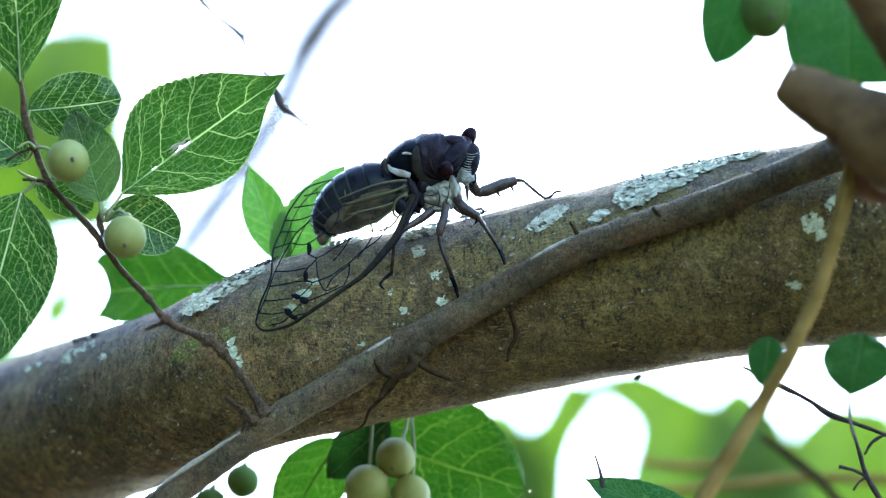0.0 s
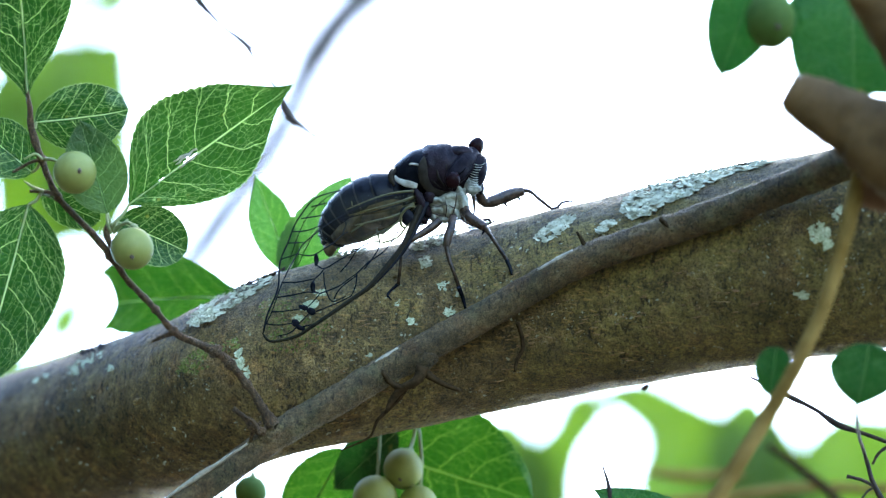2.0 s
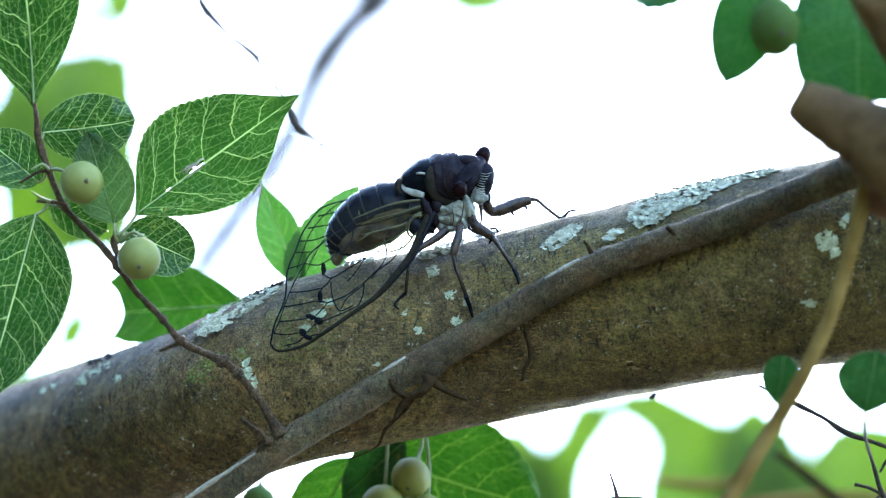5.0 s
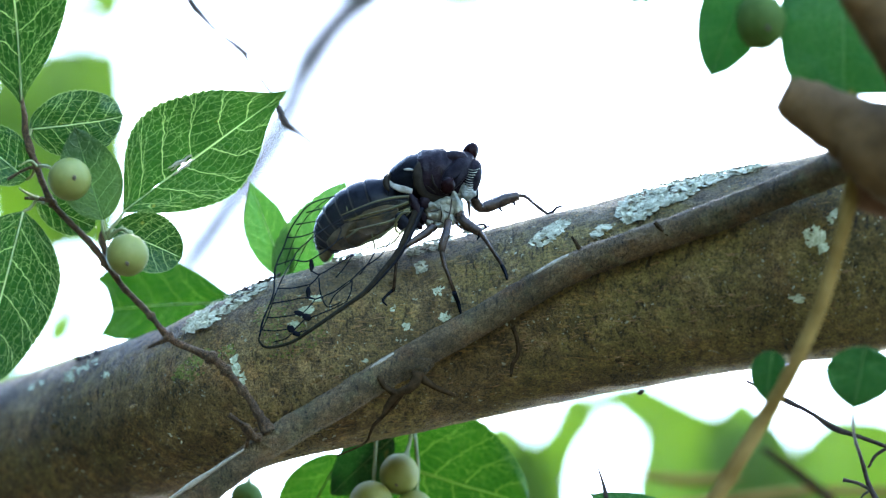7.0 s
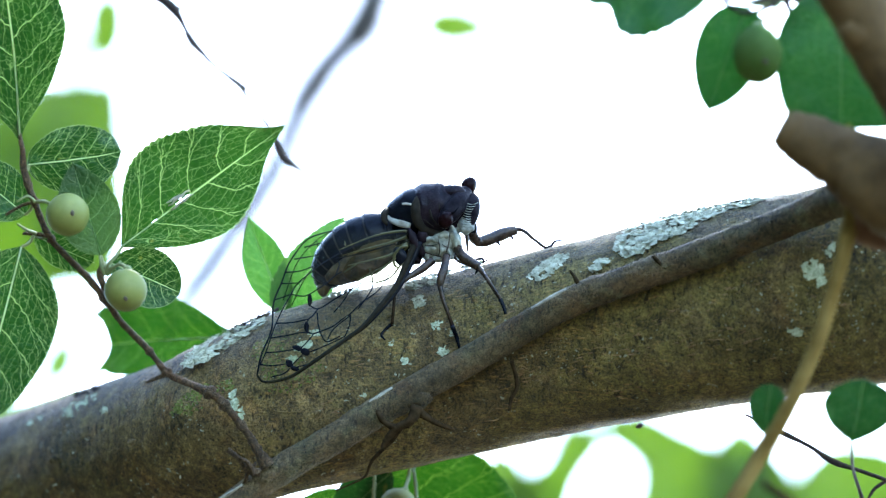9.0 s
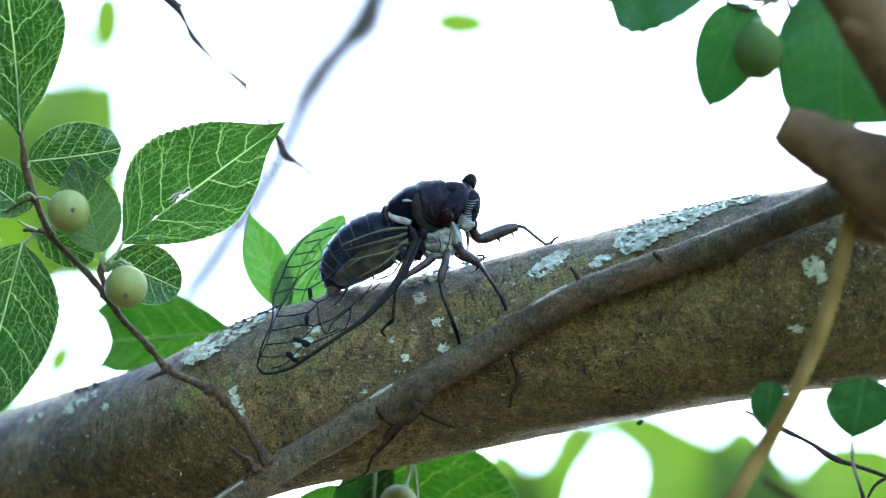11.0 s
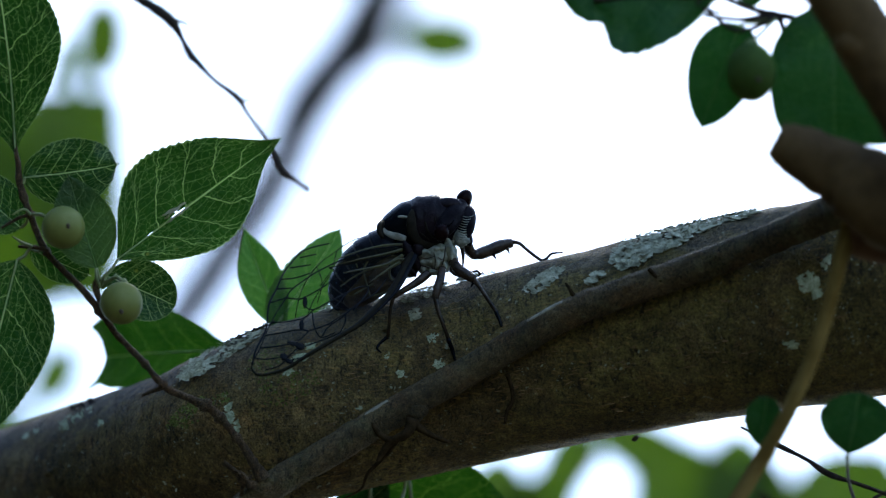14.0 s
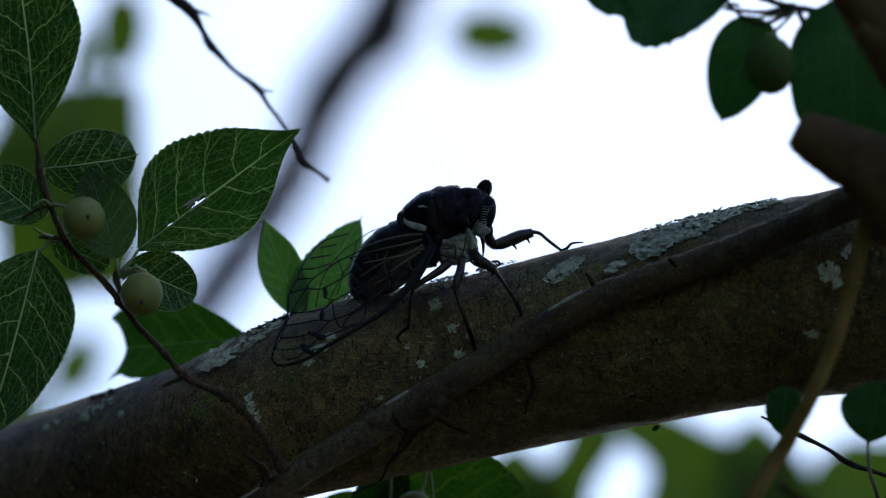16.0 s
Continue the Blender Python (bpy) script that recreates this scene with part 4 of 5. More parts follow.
    for b, z, bow, shape in [
            ((924, 927), (1017, 689), 0, [(0, 60, 60), (0.3, 90, 34), (0.45, 74, 20), (0.575, 37, 16), (0.665, 20, 17), (0.8, 17, 30), (0.86, 14, 32), (0.93, 9, 17), (1, 1, 1)]),
            ((900, 940), (880, 733), 0, [(0, 50, 60), (0.4, 60, 66), (0.7, 44, 40), (0.88, 24, 18), (1, 2, 2)]),
            ((1244, 917), (1059, 692), 40, [(0, 150, 110), (0.2, 135, 120), (0.417, 90, 92), (0.506, 66, 76), (0.57, 31, 68), (0.627, 10, 62), (0.736, 4, 54), (0.842, 3, 48), (0.93, 4, 30), (1, 1, 1)]),
            ((1310, 940), (1304, 699), 0, [(0, 60, 60), (0.4, 56, 56), (0.7, 44, 46), (0.85, 26, 30), (0.94, 9, 10), (1, 1, 1)]),
            ((1524, 930), (1476, 730), 0, [(0, 100, 90), (0.4, 98, 92), (0.7, 70, 88), (0.88, 46, 66), (1, 20, 20)]),
            ((1350, 960), (1356, 736), 0, [(0, 50, 60), (0.4, 44, 58), (0.65, 34, 42), (0.85, 20, 16), (1, 1, 1)])]:
        wide = [(u, lft + 24, rgt + 24) if u < 1 else (u, 12, 12) for u, lft, rgt in shape]
        z = (z[0] + 0.1 * (z[0] - b[0]), z[1] + 0.1 * (z[1] - b[1]))
        FAR_LEAVES.append(leaf(pale, (*b, 800), (*z, 800), 80, LEAF_FAR, 8, 0.03, 6, 0.0, 0.1, group=g5, nu=30, shape=wide, bow=bow))
    g6 = "far blurred foliage"
    block = [(0, 60, 60), (0.3, 84, 86), (0.8, 82, 84), (0.95, 80, 80), (1, 74, 72)]
    for b, z, h, shape in [((140, 420, 900), (142, 42, 900), 60, block), ((40, 430, 920), (56, 60, 920), 60, block), ((-30, 300, 880), (20, 60, 880), 60, None), ((190, 420, 860), (176, 120, 860), 40, None),
                           ((70, 605, 1300), (142, 472, 1300), 48, None), ((-30, 650, 1300), (70, 590, 1300), 44, None), ((-20, 560, 700), (70, 420, 700), 50, None), ((-60, 700, 700), (30, 590, 720), 40, None),
                           ((196, -125, 950), (191, 44, 950), 48, None), ((110, 40, 480), (132, -60, 480), 12, None), ((150, 60, 1100), (120, -60, 1100), 20, None)]:
        leaf("blurred green leaf far behind the twig", b, z, h, LEAF_FAR, 10, 0.03, 6, 0.0, 0.1, 0.85, 0.7, None, g6, False, 20, shape=shape)


def build_fruits():
    lab = "round pale green unripe fruit"
    fruit(lab, 120, 285, -34, 38, [(62, 262, -28), (80, 262, -31), (96, 270, -33)], (0.22, -0.05))
    fruit(lab, 221, 420, -34, 38, [(190, 384, -29), (212, 374, -31), (225, 382, -33)], (0.0, 0.4))
    g = "fruits hanging under the branch"
    fruit(lab, 700, 811, 16, 35, [(722, 700, 20), (720, 750, 20), (712, 778, 17)], (-0.15, 0.5), 1.05, g)
    fruit(lab, 650, 864, 14, 40, [(660, 730, 22), (657, 790, 18), (654, 828, 15)], (0.1, 0.5), 1.05, g)
    fruit(lab, 726, 878, 15, 36, [(728, 740, 22), (733, 800, 18), (730, 844, 16)], (-0.1, 0.5), 1.05, g)
    # Two fruits take the darker skin, so their deep shade is in the colour.
    fruit("green unripe fruit under the branch, shade put into its skin", 430, 852, 50, 30, [(440, 760, 50), (434, 822, 50)], (0.1, 0.5), 1.0, g, FRUIT_GREEN_SHADE)
    fruit("green unripe fruit under the branch, shade put into its skin", 372, 892, 50, 30, [(400, 780, 50), (378, 862, 50)], (0.1, 0.5), 1.0, g, FRUIT_GREEN_SHADE)
    CLUSTER.append(fruit("green oval fruit, out of focus", 1353, 17, -88, 43, [(1400, -80, -84), (1370, -50, -86), (1352, -34, -87)], (0.3, 0.3), 1.22, "fruits above the branch", FRUIT_GREEN_SHADE))


# ---- the insect ----
def loft(bm, rows, sides=28, relief=0.0, grain=600.0, deep=1.0, cap=True, sub=5):
    """A body through rows (x, y, w, radius); deep: depth against height."""
    g = glide(rows, sub)
    return sweep(bm, [at(*q[:3]) for q in g], [max(q[3], 0.3) * STEP for q in g], sides, relief, grain, deep, AWAY, cap)


CICADA = {}


def build_cicada():
    c = thing("cicada", at(780, 400, -14), "large dark cicada clinging to the branch, clear wings folded", "cicada")
    CICADA["body"] = c
    part("thorax", loft(B(), [(682, 302, -6, 8), (692, 299, -7, 22), (707, 295, -8, 35), (730, 291, -9, 46), (757, 289, -10, 49), (780, 288, -10, 44), (796, 286, -10, 34), (808, 284, -10, 18)], 36, 0.04, 700), BLACK, c, "glossy black thorax")
    part("pronotum", loft(B(), [(738, 288, -10.9, 45.5), (746, 287.5, -10.9, 50), (760, 287, -10.9, 52), (776, 286, -10.9, 52), (788, 284.5, -10.9, 50), (797, 283, -10.9, 47.5), (804, 281, -10.9, 43.5), (811, 279, -10.9, 37.5), (817, 277, -10.9, 27.5), (821, 276, -10.9, 10)], 36, 0.05, 420, 0.88), PLUM, c, "plum-black sculptured pronotum")
    for r in [[(752, 268, -14.6, 0.8), (760, 280, -16.0, 1.6), (764, 296, -16.6, 1.8), (774, 310, -16.4, 1.0)], [(770, 256, -14.4, 0.8), (777, 268, -15.8, 1.5), (778, 282, -16.6, 1.0)], [(750, 300, -16.4, 0.8), (758, 306, -16.7, 1.3), (768, 314, -16.2, 0.8)]]:
        part("furrow", stick(B(), r, 8, 5, 0.2), COLLAR, c, "dull ridge beside a furrow")
    part("collar", stick(B(), [(749, 249, -12.6, 1.5), (742, 260, -14.6, 5.5), (736, 278, -16.0, 8.5), (738, 300, -16.2, 8.5), (750, 317, -15.8, 7.5), (772, 325, -15.2, 6), (786, 321, -15, 4)], 14, 6, 0.1, flat=0.5), COLLAR, c, "olive-brown collar rim")
    part("white_mark", stick(B(), [(687, 292, -12.4, 1.5), (691, 299, -13.2, 4.2), (703, 305, -14.2, 5.8), (714, 308, -14.9, 6.0), (726, 311, -15.4, 5.0)], 10, 5, 0.2, flat=0.35), WHITE, c, "white waxy side patch")
    part("white_mark", stick(B(), [(712, 272, -14.0, 1.2), (719, 271.5, -14.5, 2.2), (728, 273, -15.0, 1.6)], 8, 5, 0.2, flat=0.5), WHITE, c)
    # head
    head = part("head", loft(B(), [(781, 309, -16.8, 8), (790, 297, -16.6, 15), (803, 281, -15.4, 18), (814, 265, -13.2, 18), (822, 254, -11.2, 14), (826, 249, -10, 8)], 28, 0.10, 700), HEAD, c, "broad black head", at(806, 276, -13))
    part("eye", blob(B(), 789, 301, -18.2, 13, 16, 13, -20, 24, 16), EYE_MAT, head, "bulging dark maroon compound eye")
    part("eye", blob(B(), 829, 243.5, -9.4, 20, 14, 16, 64, 24, 16), EYE_MAT, head, "bulging dark compound eye")
    for x, y, w in [(806, 262, -15.6), (814, 258, -15.0), (811, 268, -15.8)]:
        part("ocellus", blob(B(), x, y, w, 2.6, 2.6, 2.4, 0, 10, 8), SCAR, head, "tiny reddish simple eye")
    face = part("face_plate", loft(B(), [(838, 258, -11, 6), (837, 265, -12, 12), (835.5, 276, -13, 15), (833, 289, -13.4, 15.5), (829, 302, -13.4, 14), (825, 313, -13, 10), (822, 323, -12.4, 5)], 26, 0.03), HEAD, head, "bulging black face plate with pale stripes")
    for i in range(10):
        y = 271 + i * 4.4
        cx = 836.5 - 0.22 * (y - 262)
        half = 15.2 - 0.4 * i
        part("stripe", stick(B(), [(cx - half, y - 4, -13.4, 0.4), (cx - half * 0.6, y + 0.5, -14.9, 0.5 + 0.07 * i), (cx + half * 0.05, y + 2.8, -15.3, 0.5 + 0.09 * i), (cx + half * 0.65, y + 0.6, -14.5, 0.4 + 0.06 * i), (cx + half * 0.95, y - 4, -12.8, 0.3)], 6, 4, 0.2), CHEEK, face)
    part("vertex", blob(B(), 803, 253.5, -13.0, 26, 16, 16, -3, 24, 16, 0.14, 700), PLUM, head, "brownish crown of the head")
    part("cheek", blob(B(), 823, 310, -14.0, 15, 18, 10, 14, 24, 18, 0.3, 1100), CHEEK, head, "mottled grey cheek")
    part("cheek", blob(B(), 803, 319, -13.4, 12, 9, 9, 30, 18, 12, 0.3, 1200), CHEEK, head, "mottled grey cheek")
    part("muzzle", blob(B(), 835, 312, -10, 9, 14, 10, 18, 16, 12, 0.1, 800), BLACK, head)
    part("rostrum", stick(B(), [(823, 318, -12.5, 6), (826, 332, -12.6, 4), (827, 348, -12.8, 2.6), (826, 362, -13, 1.4)], 10, 6, 0.05), BROWN, head, "thin dark beak")
    part("antenna", stick(B(), [(800, 290, -18, 2), (806, 286, -20, 1.2), (812, 278, -21, 0.6)], 6, 5), BLACK, head)
    part("antenna", stick(B(), [(838, 252, -6, 1.6), (842, 256, -7, 1.0), (844, 254, -8, 0.5)], 6, 5), BLACK, head)
    # pale chest plates
    part("chest_core", blob(B(), 779, 343, -11.5, 35, 28, 45, 8, 26, 18, 0.12, 450), PALE, c, "pale powdery underside")
    for x, y, w, rx, ry, rd, turn in [(764, 337, -12.7, 17, 11, 36, -20), (785, 332, -12.7, 18, 14, 35, 15), (804, 337, -13.2, 12, 26, 33, 16), (764, 354, -12.9, 15, 10, 33, 12), (782, 355, -12.9, 10, 13, 34, -12),
                                      (757, 367, -13.0, 9, 12, 24, 30), (772, 370, -12.8, 11, 7, 28, 0), (794, 358, -13.2, 7, 14, 31, 20)]:
        part("chest_plate", blob(B(), x, y, w, rx, ry, rd, turn, 26, 18, 0.28, 900), PALE, c, "pale powdery chest plate")
    for r in [[(752, 345, -16.6, 0.9), (764, 346, -17.0, 1.2), (776, 343, -17.1, 0.9)], [(775, 336, -17.0, 0.8), (778, 350, -17.2, 1.3), (776, 364, -16.6, 0.8)], [(796, 325, -16.6, 0.9), (794, 342, -17.1, 1.3), (790, 358, -16.9, 0.8)],
              [(752, 358, -16.3, 1.0), (764, 362, -16.7, 1.2), (780, 366, -16.5, 0.8)], [(782, 344, -17.2, 0.7), (788, 348, -17.2, 1.1), (794, 350, -17.1, 0.7)]]:
        part("seam", stick(B(), r, 6, 5), BROWN, c)
    part("hind_thorax", blob(B(), 723, 343, -10.5, 28, 38, 38, 20, 24, 16, 0.08, 500), BLACK, c)
    for x, y, w, rx, ry, turn in [(742, 350, -15.2, 7, 20, 25), (734, 366, -14.6, 6, 14, 35), (748, 330, -15.5, 10, 12, 0)]:
        part("hinge_plate", blob(B(), x, y, w, rx, ry, 8, turn, 16, 10, 0.2, 900), PLUM, c)
    part("wing_root", blob(B(), 731, 334, -16, 8, 22, 11, 22, 18, 12, 0.25, 800), PLUM, c, "dark wing hinge")
    drum = part("operculum", blob(B(), 709, 366, -17.0, 12, 19, 8, 28, 20, 12, 0.1, 700), BLACK, c, "dark oval drum cover")
    part("rim", stick(B(), [(722, 347, -18.0, 1.6), (709, 349, -18.0, 2.2), (698, 362, -18.0, 2.4), (697, 378, -17.8, 2.2), (704, 384, -17.6, 1.6), (714, 376, -17.8, 1.2)], 8, 6, 0.1), OLIVE, drum, "olive rim of the drum cover")
    # abdomen: telescoping rings on one moving piece
    root = at(690, 318, -8)
    ab = part("abdomen", loft(B(), [(702, 320, -9, 28), (680, 328, -8.6, 38), (655, 340, -8, 43), (627, 354, -7, 44), (602, 369, -6, 39), (585, 386, -5, 31), (574, 404, -4.5, 22), (568, 420, -4, 9)], 30, 0.02), BLACK, c, "black ringed abdomen", root)
    CICADA["abdomen"] = ab
    line = glide([(694, 322, -9, 38), (668, 332, -8.4, 46.5), (640, 344, -7.6, 49.5), (614, 359, -6.6, 47), (592, 378, -5.6, 40), (578, 398, -4.8, 30), (569, 416, -4.2, 14)], 8)
    cuts = [0, 9, 16, 22, 28, 33, 38, 43, 48]
    for a, b in zip(cuts[:-1], cuts[1:]):
        seg = line[a:b + 2]
        n = len(seg)
        rows = [(q[0], q[1], q[2], q[3] * (1.0 + 0.055 * (i / (n - 1)) - (0.05 if i == n - 1 else 0))) for i, q in enumerate(seg)]
        part("ring", sweep(B(), [at(*q[:3]) for q in rows], [q[3] * STEP for q in rows], 34, 0.02, 900, 1.0, AWAY, True), BLACK, ab)
        lip = rows[-2:]
        part("ring_rim", sweep(B(), [at(*q[:3]) for q in lip], [lip[0][3] * 1.004 * STEP, lip[0][3] * 0.996 * STEP], 34, 0.02, 900, 1.0, AWAY, False), RING_RIM, ab, "thin brown rim of an abdominal ring")
    part("belly", loft(B(), [(702, 346, -13.0, 12), (682, 355, -13.0, 23), (655, 367, -12.2, 28), (625, 381, -10.8, 27), (600, 393, -9.2, 22), (580, 402, -8.0, 12)], 24, 0.06, 500), BELLY, ab, "olive-brown belly")
    for i, (x, y) in enumerate([(650, 362), (628, 376)]):
        part("spiracle", blob(B(), x, y, -14.8 + i * 0.9, 2, 6, 2.5, 25, 10, 8, 0.2), PALE, ab, "pale side fleck")
    part("band", stick(B(), [(613, 300, -7, 1.2), (609, 320, -11, 1.6), (611, 345, -13, 1.4)], 6, 6, 0.1), OLIVE, ab, "thin olive ring line")
    part("tail_tip", blob(B(), 572, 420, -6, 11, 15, 12, -15, 16, 10, 0.15, 900), BELLY, ab, "brownish tail tip")
    part("waist", stick(B(), [(688, 278, -9, 3), (681, 287, -13.2, 6), (680, 298, -14.4, 5.5), (685, 309, -15.0, 3)], 12, 5, 0.15), COLLAR, c, "olive-brown knob at the waist")

    # legs
    def leg(label, femur, tibia, tarsus, spines=(), stout=0.86):
        femur, tibia, tarsus = ([(*q[:3], q[3] * k) for q in rows] for rows, k in ((femur, stout), (tibia, 0.74), (tarsus, 0.85)))
        f = part("leg", stick(B(), femur, 14, 6, 0.06, 900), BROWN, c, label)
        part("tibia", stick(B(), tibia, 12, 6, 0.06, 900), BROWN, f)
        part("tarsus", stick(B(), tarsus, 10, 6, 0.06, 900), BLACK, f)
        for s in spines:
            part("spine", stick(B(), s, 6, 3), BLACK, f)
        return f

    leg("thick brown foreleg stretched forward", [(830, 310, -9, 9), (836, 328, -7, 10), (846, 340, -5, 9), (866, 336, -4, 11), (892, 326, -3, 11), (914, 320, -2.6, 8)],
        [(912, 319, -2.6, 6), (926, 321, -3.5, 4.5), (944, 336, -4.5, 4), (966, 353, -5, 4)], [(964, 353, -5, 4), (974, 349, -5, 3.4), (984, 340, -5, 2.6), (1004, 338, -5.2, 1.4)],
        [[(880, 340, -4, 3.5), (884, 346, -4, 2), (886, 350, -4, 0.5)], [(904, 330, -3, 3), (908, 336, -3, 1.8), (909, 340, -3, 0.5)]], 1.02)
    leg("brown near foreleg planted on the bark", [(808, 348, -15, 9), (816, 364, -17, 11), (830, 374, -18, 11), (846, 384, -19, 9)],
        [(844, 382, -19, 7), (858, 402, -19.5, 5), (874, 426, -19.5, 5), (886, 444, bark_w(886, 444) - 1.0, 5)], [(884, 442, -19.5, 5), (890, 455, bark_w(890, 455) - 0.8, 4), (893, 468, bark_w(893, 468) - 0.5, 2.5)],
        [[(846, 388, -19, 3.5), (842, 394, -19, 2), (840, 398, -19, 0.5)]])
    leg("brown near middle leg planted on the bark", [(790, 364, -17, 8), (786, 384, -19, 9), (780, 402, -20, 9), (777, 418, -20.5, 7)],
        [(777, 414, -20.5, 6.5), (782, 440, -21, 5), (792, 468, -21, 4.5), (801, 494, bark_w(801, 494) - 1, 5)], [(799, 490, -21, 5), (806, 508, bark_w(806, 508) - 0.8, 4.5), (811, 528, bark_w(811, 528) - 0.4, 2.5)])
    leg("brown near hind leg planted on the bark", [(765, 372, -16, 9), (748, 386, -17, 8.5), (722, 402, -18, 6.5), (702, 414, -18.5, 5.5)],
        [(704, 410, -18.5, 4.5), (698, 432, -18.6, 4), (695, 458, -18.6, 3.8), (692, 486, bark_w(692, 486) - 0.8, 4)], [(692, 484, bark_w(692, 484) - 0.8, 4), (680, 494, bark_w(680, 494) - 0.5, 3), (673, 504, bark_w(673, 504) - 0.4, 2.6), (680, 512, bark_w(680, 512) - 0.4, 1.4)])
    leg("brown far middle leg reaching over the branch", [(805, 365, -8, 7), (815, 374, -6, 6), (826, 378, -5, 5)], [(824, 377, -5, 4), (834, 374, -4, 3.5), (846, 370, -3.6, 3)], [(844, 371, -3.6, 3), (852, 370, -3.4, 2.6), (856, 376, -3.4, 2), (848, 380, -3.4, 1.2)])
    build_wings(c)


def fan(bm, outline, inner):
    """A thin sheet: rows between an outer and an inner curve of equal count."""
    n, m = len(outline), 6
    rows = [[bm.verts.new(at(*(p + (q - p) * k / m))) for k in range(m + 1)] for p, q in zip(outline, inner)]
    for i in range(n - 1):
        for k in range(m):
            bm.faces.new((rows[i][k], rows[i + 1][k], rows[i + 1][k + 1], rows[i][k + 1]))
    return bm


def build_wings(c):
    hinge = at(730, 330, -16)

    def wd(x, y):
        """Depth of the near forewing: it leans outwards from the body over the bark."""
        return -15.5 - 7.5 * min(1.0, max(0.0, (y - 320) / 230)) - 0.8 * math.sin((x - 450) / 90)

    def vein(rows, r):
        g = glide([(x, y) for x, y in rows], 6)
        n = len(g) - 1
        return sweep(B(), [at(q[0], q[1], wd(q[0], q[1])) for q in g], [STEP * (r[0] + (r[1] - r[0]) * i / n) for i in range(n + 1)], 6)

    lower = [(736, 338), (721, 373), (699, 419), (673, 452), (641, 488), (611, 510), (545, 555), (509, 577), (468, 585), (454, 574)]
    upper = [(722, 318), (690, 322), (650, 326), (600, 322), (560, 325), (530, 348), (509, 379), (484, 440), (470, 515), (455, 562)]
    lo, hi = glide(lower, 5), glide(upper, 5)
    lo3 = [np.array((q[0], q[1], wd(q[0], q[1]))) for q in lo]
    hi3 = [np.array((q[0], q[1], wd(q[0], q[1]))) for q in hi]
    wing = part("forewing", fan(B(), lo3, hi3), MEMBRANE, c, "clear forewing with dark veins", hinge)
    CICADA["wing"] = wing
    part("vein", vein(lower + [(454, 566)], (7.0, 1.6)), EDGE, wing, "thick front edge vein")
    part("vein", vein([(743, 340), (728, 376), (706, 419), (680, 452), (646, 488), (616, 510)], (6.0, 1.3)), BLACK, wing)
    part("vein", vein([(454, 566), (461, 536), (479, 492), (483, 445), (498, 408), (509, 379), (523, 357), (538, 338), (556, 327), (590, 318)], (2.0, 1.2)), BLACK, wing)
    dark = [[(718, 322), (663, 331), (633, 342), (582, 369), (556, 386), (524, 413), (514, 430), (500, 454), (487, 481), (478, 505), (468, 533), (458, 555)],
            [(699, 342), (640, 358), (589, 369)], [(538, 347), (567, 340)], [(520, 368), (558, 362)], [(505, 391), (530, 389), (556, 380)], [(497, 411), (525, 410)], [(484, 440), (514, 430)],
            [(514, 430), (530, 433), (545, 431), (578, 410), (593, 397), (604, 391)], [(547, 450), (562, 456), (590, 440), (619, 423), (640, 411), (659, 408)], [(547, 430), (546, 450)],
            [(562, 456), (552, 468), (545, 474), (541, 484), (542, 496), (552, 501), (542, 514), (531, 525)], [(487, 481), (515, 480), (545, 474)],
            [(552, 501), (586, 488), (604, 475), (619, 465)], [(619, 465), (617, 485), (609, 505)], [(478, 507), (505, 503), (531, 498), (552, 500)], [(468, 533), (495, 531), (520, 527)],
            [(545, 533), (582, 518), (609, 505)], [(534, 536), (516, 554)], [(459, 554), (480, 556), (505, 553)], [(523, 559), (540, 555)], [(512, 560), (500, 570), (478, 576)],
            [(560, 463), (563, 490), (575, 514), (600, 505)], [(578, 511), (589, 492), (619, 468)], [(619, 465), (640, 445), (670, 423), (692, 390)], [(659, 408), (656, 424), (632, 458)],
            [(593, 397), (600, 376), (589, 369)], [(619, 423), (605, 445), (590, 462)]]
    for r in dark:
        part("vein", vein(r, (1.4, 1.15)), BLACK, wing)
    for r in [[(722, 320), (690, 322), (650, 332), (600, 352)], [(720, 330), (690, 340), (650, 350), (606, 362)], [(720, 342), (690, 362), (650, 372), (615, 380)], [(715, 356), (690, 375), (660, 400)]]:
        part("vein", vein(r, (3.2, 0.9)), OLIVE, wing, "olive vein near the hinge")
    b_hi, b_lo = glide([(724, 324), (700, 327), (660, 334), (600, 362)], 5), glide([(724, 344), (700, 349), (660, 358), (600, 366)], 5)
    part("wing_base", fan(B(), [np.array((q[0], q[1], wd(*q) - 0.15)) for q in b_hi], [np.array((q[0], q[1], wd(*q) - 0.15)) for q in b_lo]), GOLDEN_SKIN, wing, "tough olive-gold skin at the wing's root")
    for x, y, rx, ry, turn in [(547, 440, 4.5, 12, 0), (541, 488, 4.5, 10, 0), (524, 525, 9, 5, -15), (538, 532, 9, 6, -25), (510, 553, 8, 6, -35), (519, 561, 8, 5, -20), (619, 423, 3.5, 3, 0)]:
        part("smudge", blob(B(), x, y, wd(x, y), rx, ry, 1.2, turn, 12, 8, 0.3, 2500), BLACK, wing, "dark smudge on a cross vein")

    # near hindwing, folded under the forewing
    h_lo = glide([(732, 345), (712, 388), (690, 404), (660, 412), (632, 410), (612, 402)], 5)
    h_hi = glide([(722, 330), (690, 336), (660, 345), (635, 356), (615, 372), (606, 390)], 5)
    hind = part("hindwing", fan(B(), [np.array((q[0], q[1], -14.6)) for q in h_lo], [np.array((q[0], q[1], -14.6)) for q in h_hi]), GOLDEN_SKIN, c, "clear golden-tinted hindwing with yellowish veins", hinge)
    CICADA["hind"] = hind
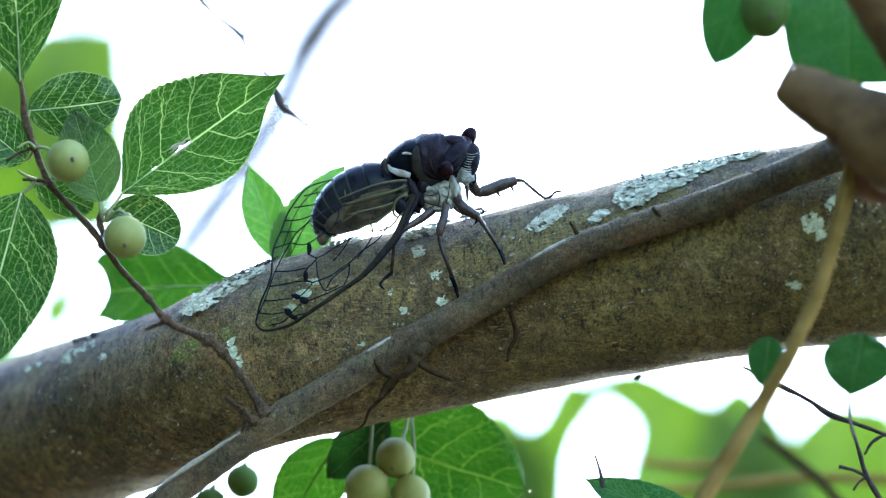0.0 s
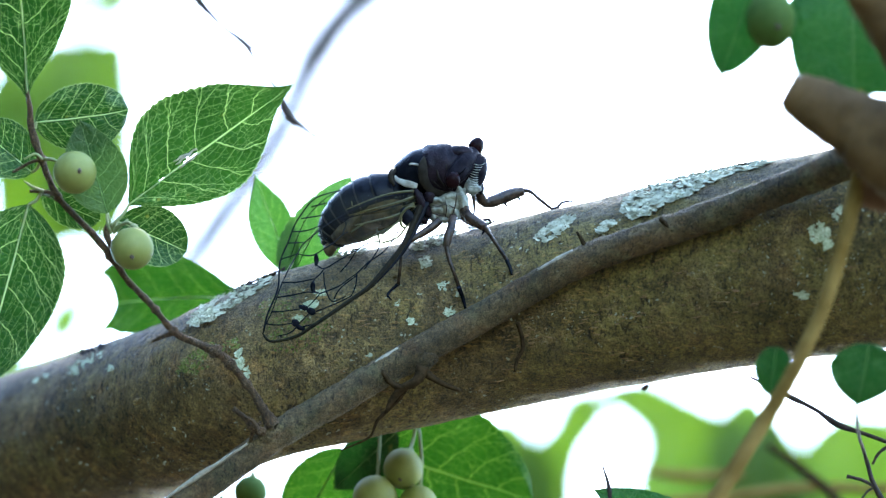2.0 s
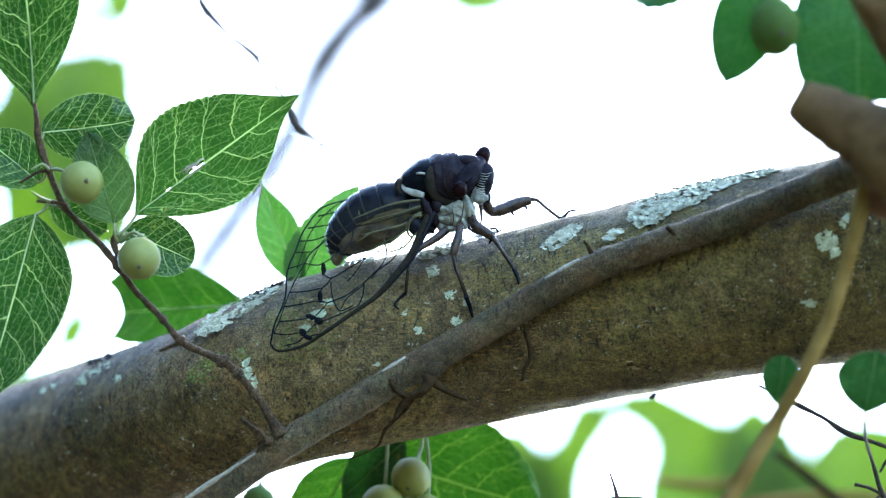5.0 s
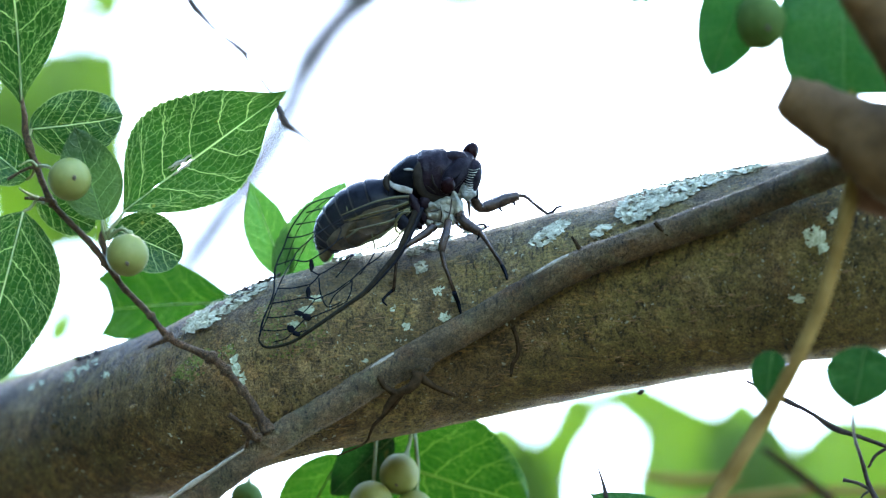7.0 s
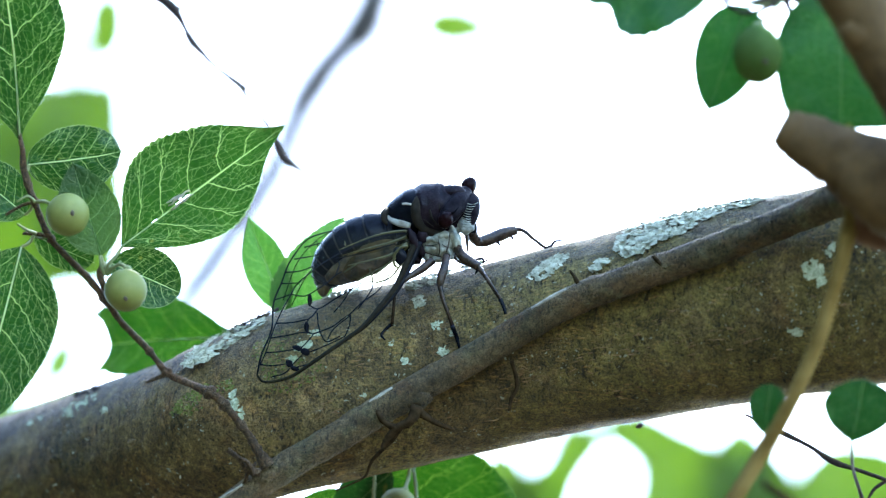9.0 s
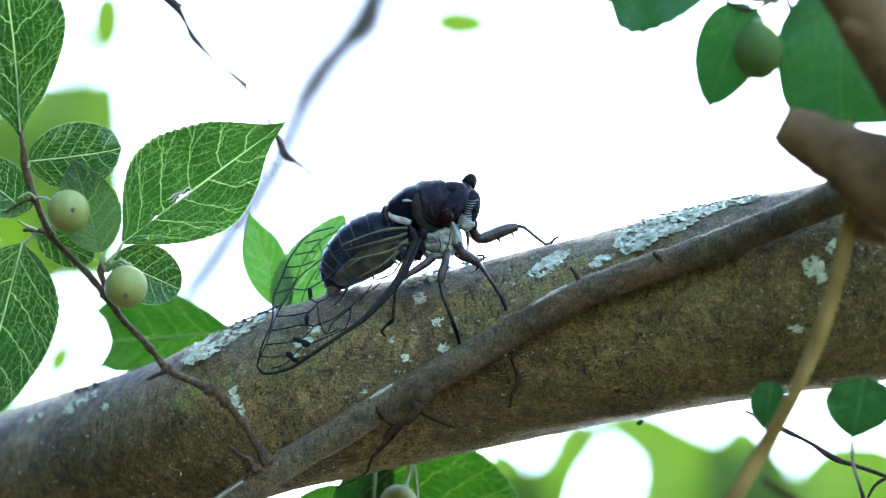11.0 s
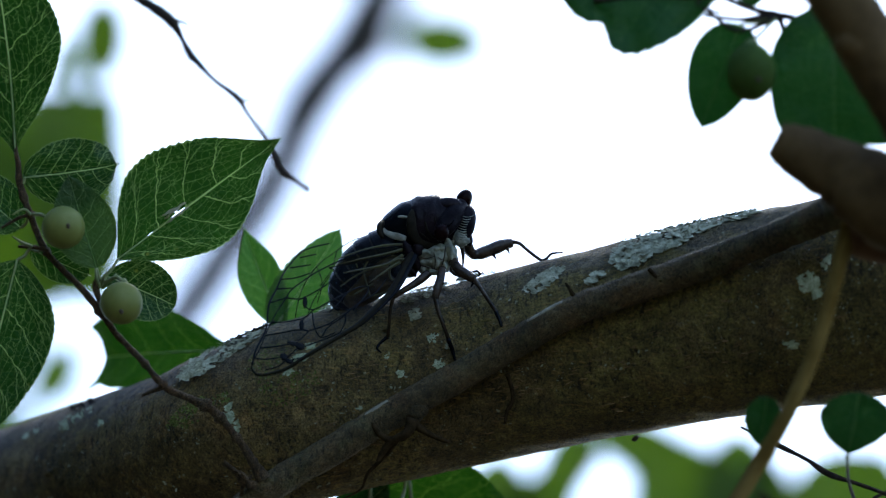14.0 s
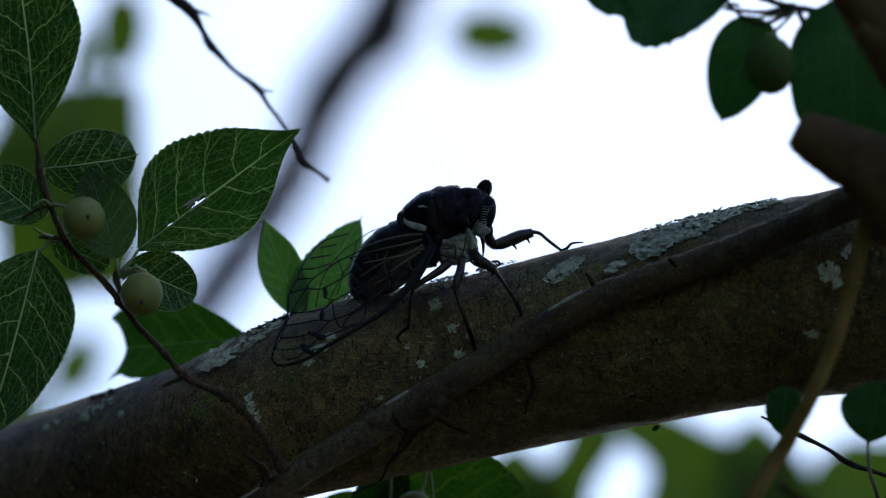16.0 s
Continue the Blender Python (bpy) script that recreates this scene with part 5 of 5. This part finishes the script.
    for r in [[(728, 338), (690, 352), (640, 372), (608, 392)], [(728, 342), (695, 372), (660, 392), (630, 408)], [(730, 346), (708, 380), (690, 402), (662, 412)], [(660, 345), (650, 365), (655, 390), (660, 410)]]:
        part("vein", stick(B(), [(x, y, -14.6, 1.8) for x, y in r], 6, 5, 0.0), OLIVE, hind)

    # far forewing, standing behind the abdomen
    f_hi = glide([(716, 292), (670, 296), (630, 300), (590, 318), (560, 335), (525, 375), (500, 440)], 5)
    f_lo = glide([(716, 330), (680, 340), (640, 350), (610, 365), (580, 390), (550, 425), (515, 470)], 5)
    far = part("forewing", fan(B(), [np.array((q[0], q[1], 1.0)) for q in f_hi], [np.array((q[0], q[1], 0.0)) for q in f_lo]), MEMBRANE, c, "far clear forewing", at(716, 300, 0))
    CICADA["far"] = far
    for r in [[(716, 292), (670, 296), (630, 300), (590, 318), (560, 335), (525, 375), (500, 440)], [(640, 302), (610, 330), (575, 360), (540, 400), (515, 450)], [(600, 313), (585, 345), (560, 370)], [(560, 335), (565, 365), (550, 400)]]:
        part("vein", stick(B(), [(x, y, 0.9, 1.0) for x, y in r], 6, 5, 0.0), BLACK, far)


build_ground()
build_light_screen()
build_branch()
build_lichens()
build_bark_flakes()
build_twigs()
build_leaves()
FAR_LEAF = leaf("small blurred green leaf hung against the sky", (730, -49, 1350), (910, -35, 1350), 54, LEAF_FAR, 5, 0.05, 10, 0.0, 0.1, 0.9, 0.6, None, "", False, 20)
build_fruits()
build_cicada()
SPECK = thing("bark_crumb", at(1129, 668, -4), "tiny dark crumb hanging on a thread below the branch", "debris")
part("crumb", blob(B(), 1129, 668, -4, 7, 4, 4, 35, 12, 8, 0.4, 2500), DARK_TWIG, SPECK)
part("thread", stick(B(), [(1131, 652, -3.5, 0.4), (1130, 660, -4, 0.4), (1129, 668, -4, 0.4)], 5, 3, 0.0), PALE, SPECK)


def motions():
    """The abdomen sinks after the song and the wing spreads outwards; leaves swing."""
    c = CICADA["body"]
    ab, wing, hind, far = CICADA["abdomen"], CICADA["wing"], CICADA["hind"], CICADA["far"]
    home = {o: WHERE[o] - WHERE[c] for o in (ab, wing, hind, far)}

    def turned(o, deg, dx=0.0, dy=0.0):
        shift = home[o] + STEP * (dx * RIGHT - dy * UP)
        return Matrix.Translation(shift) @ Matrix.Rotation(radians(deg), 4, -AWAY)

    # seconds, turn about the line of sight (anticlockwise), drawn in, lowered
    song = [(0.0, 0, 0, 0), (9.2, 0, 0, 0), (11.3, 6.0, 11, 1), (12.0, 10.0, 20, 2), (12.5, 11.0, 22, 2), (16.0, 11.0, 22, 2)]
    walk(ab, [(t, turned(ab, r, dx, dy)) for t, r, dx, dy in song])
    walk(wing, [(t, turned(wing, 0) @ Matrix.Rotation(radians(-r), 4, RIGHT)) for t, r in [(0.0, 0), (9.2, 0), (11.3, 10), (12.0, 17), (13.0, 20), (16.0, 20)]])
    walk(hind, [(t, turned(hind, r)) for t, r in [(0.0, 0), (9.2, 0), (11.3, 0.5), (12.0, 1.0), (16.0, 1.0)]])
    walk(far, [(t, turned(far, r)) for t, r in [(0.0, 0), (9.2, 0), (11.3, 5), (12.0, 8), (12.5, 9), (16.0, 9)]])
    o = WHERE[FAR_LEAF]
    k = STEP * grow(1350)
    drift = [(0.0, 0, 0), (4.0, -3, 0), (6.3, -7, -4), (12.0, -10, -4), (12.5, -12, 4), (13.0, -12, 5), (14.5, -13, 4), (15.0, -15, 9), (16.0, -13, 10)]
    for ob in CLUSTER:
        walk(ob, [(t, Matrix.Translation(WHERE[ob] + STEP * (dx * RIGHT - dy * UP))) for t, dx, dy in drift])
    for ob, w, rows in ((SWAYING["far"], 2000, [(0.0, 0, 0), (9.2, 0, 0), (12.5, 4, 0), (16.0, 4, 0)]),
                        (SWAYING["thorny"], 60, [(0.0, 0, 0), (4.0, 2, 0), (8.0, 4, 0), (11.3, 7, 0), (12.5, 9, 0), (16.0, 9, 0)])):
        walk(ob, [(t, Matrix.Translation(WHERE[ob] + STEP * grow(w) * (dx * RIGHT - dy * UP))) for t, dx, dy in rows])
    sag = [(0.0, 0, 0), (4.0, 0, 0), (8.0, 0, -9), (12.0, 0, -14), (14.0, 2, -17), (16.0, -4, -19)]
    for ob in FAR_LEAVES:
        walk(ob, [(t, Matrix.Translation(WHERE[ob] + STEP * grow(800) * (dx * RIGHT - dy * UP))) for t, dx, dy in sag])
    swing = [(0.0, 0, 0), (4.2, 10, 4), (9.2, -5, 0), (11.3, 5, 0), (12.0, -8, -2), (12.5, 0, 0), (13.0, 9, 9), (13.5, -25, 9), (14.0, -18, 4), (14.5, 0, 8), (15.0, 32, 10), (15.5, 42, 10), (16.0, 32, 12)]
    walk(FAR_LEAF, [(t, Matrix.Translation(o + k * (dx * RIGHT - dy * UP))) for t, dx, dy in swing])


motions()
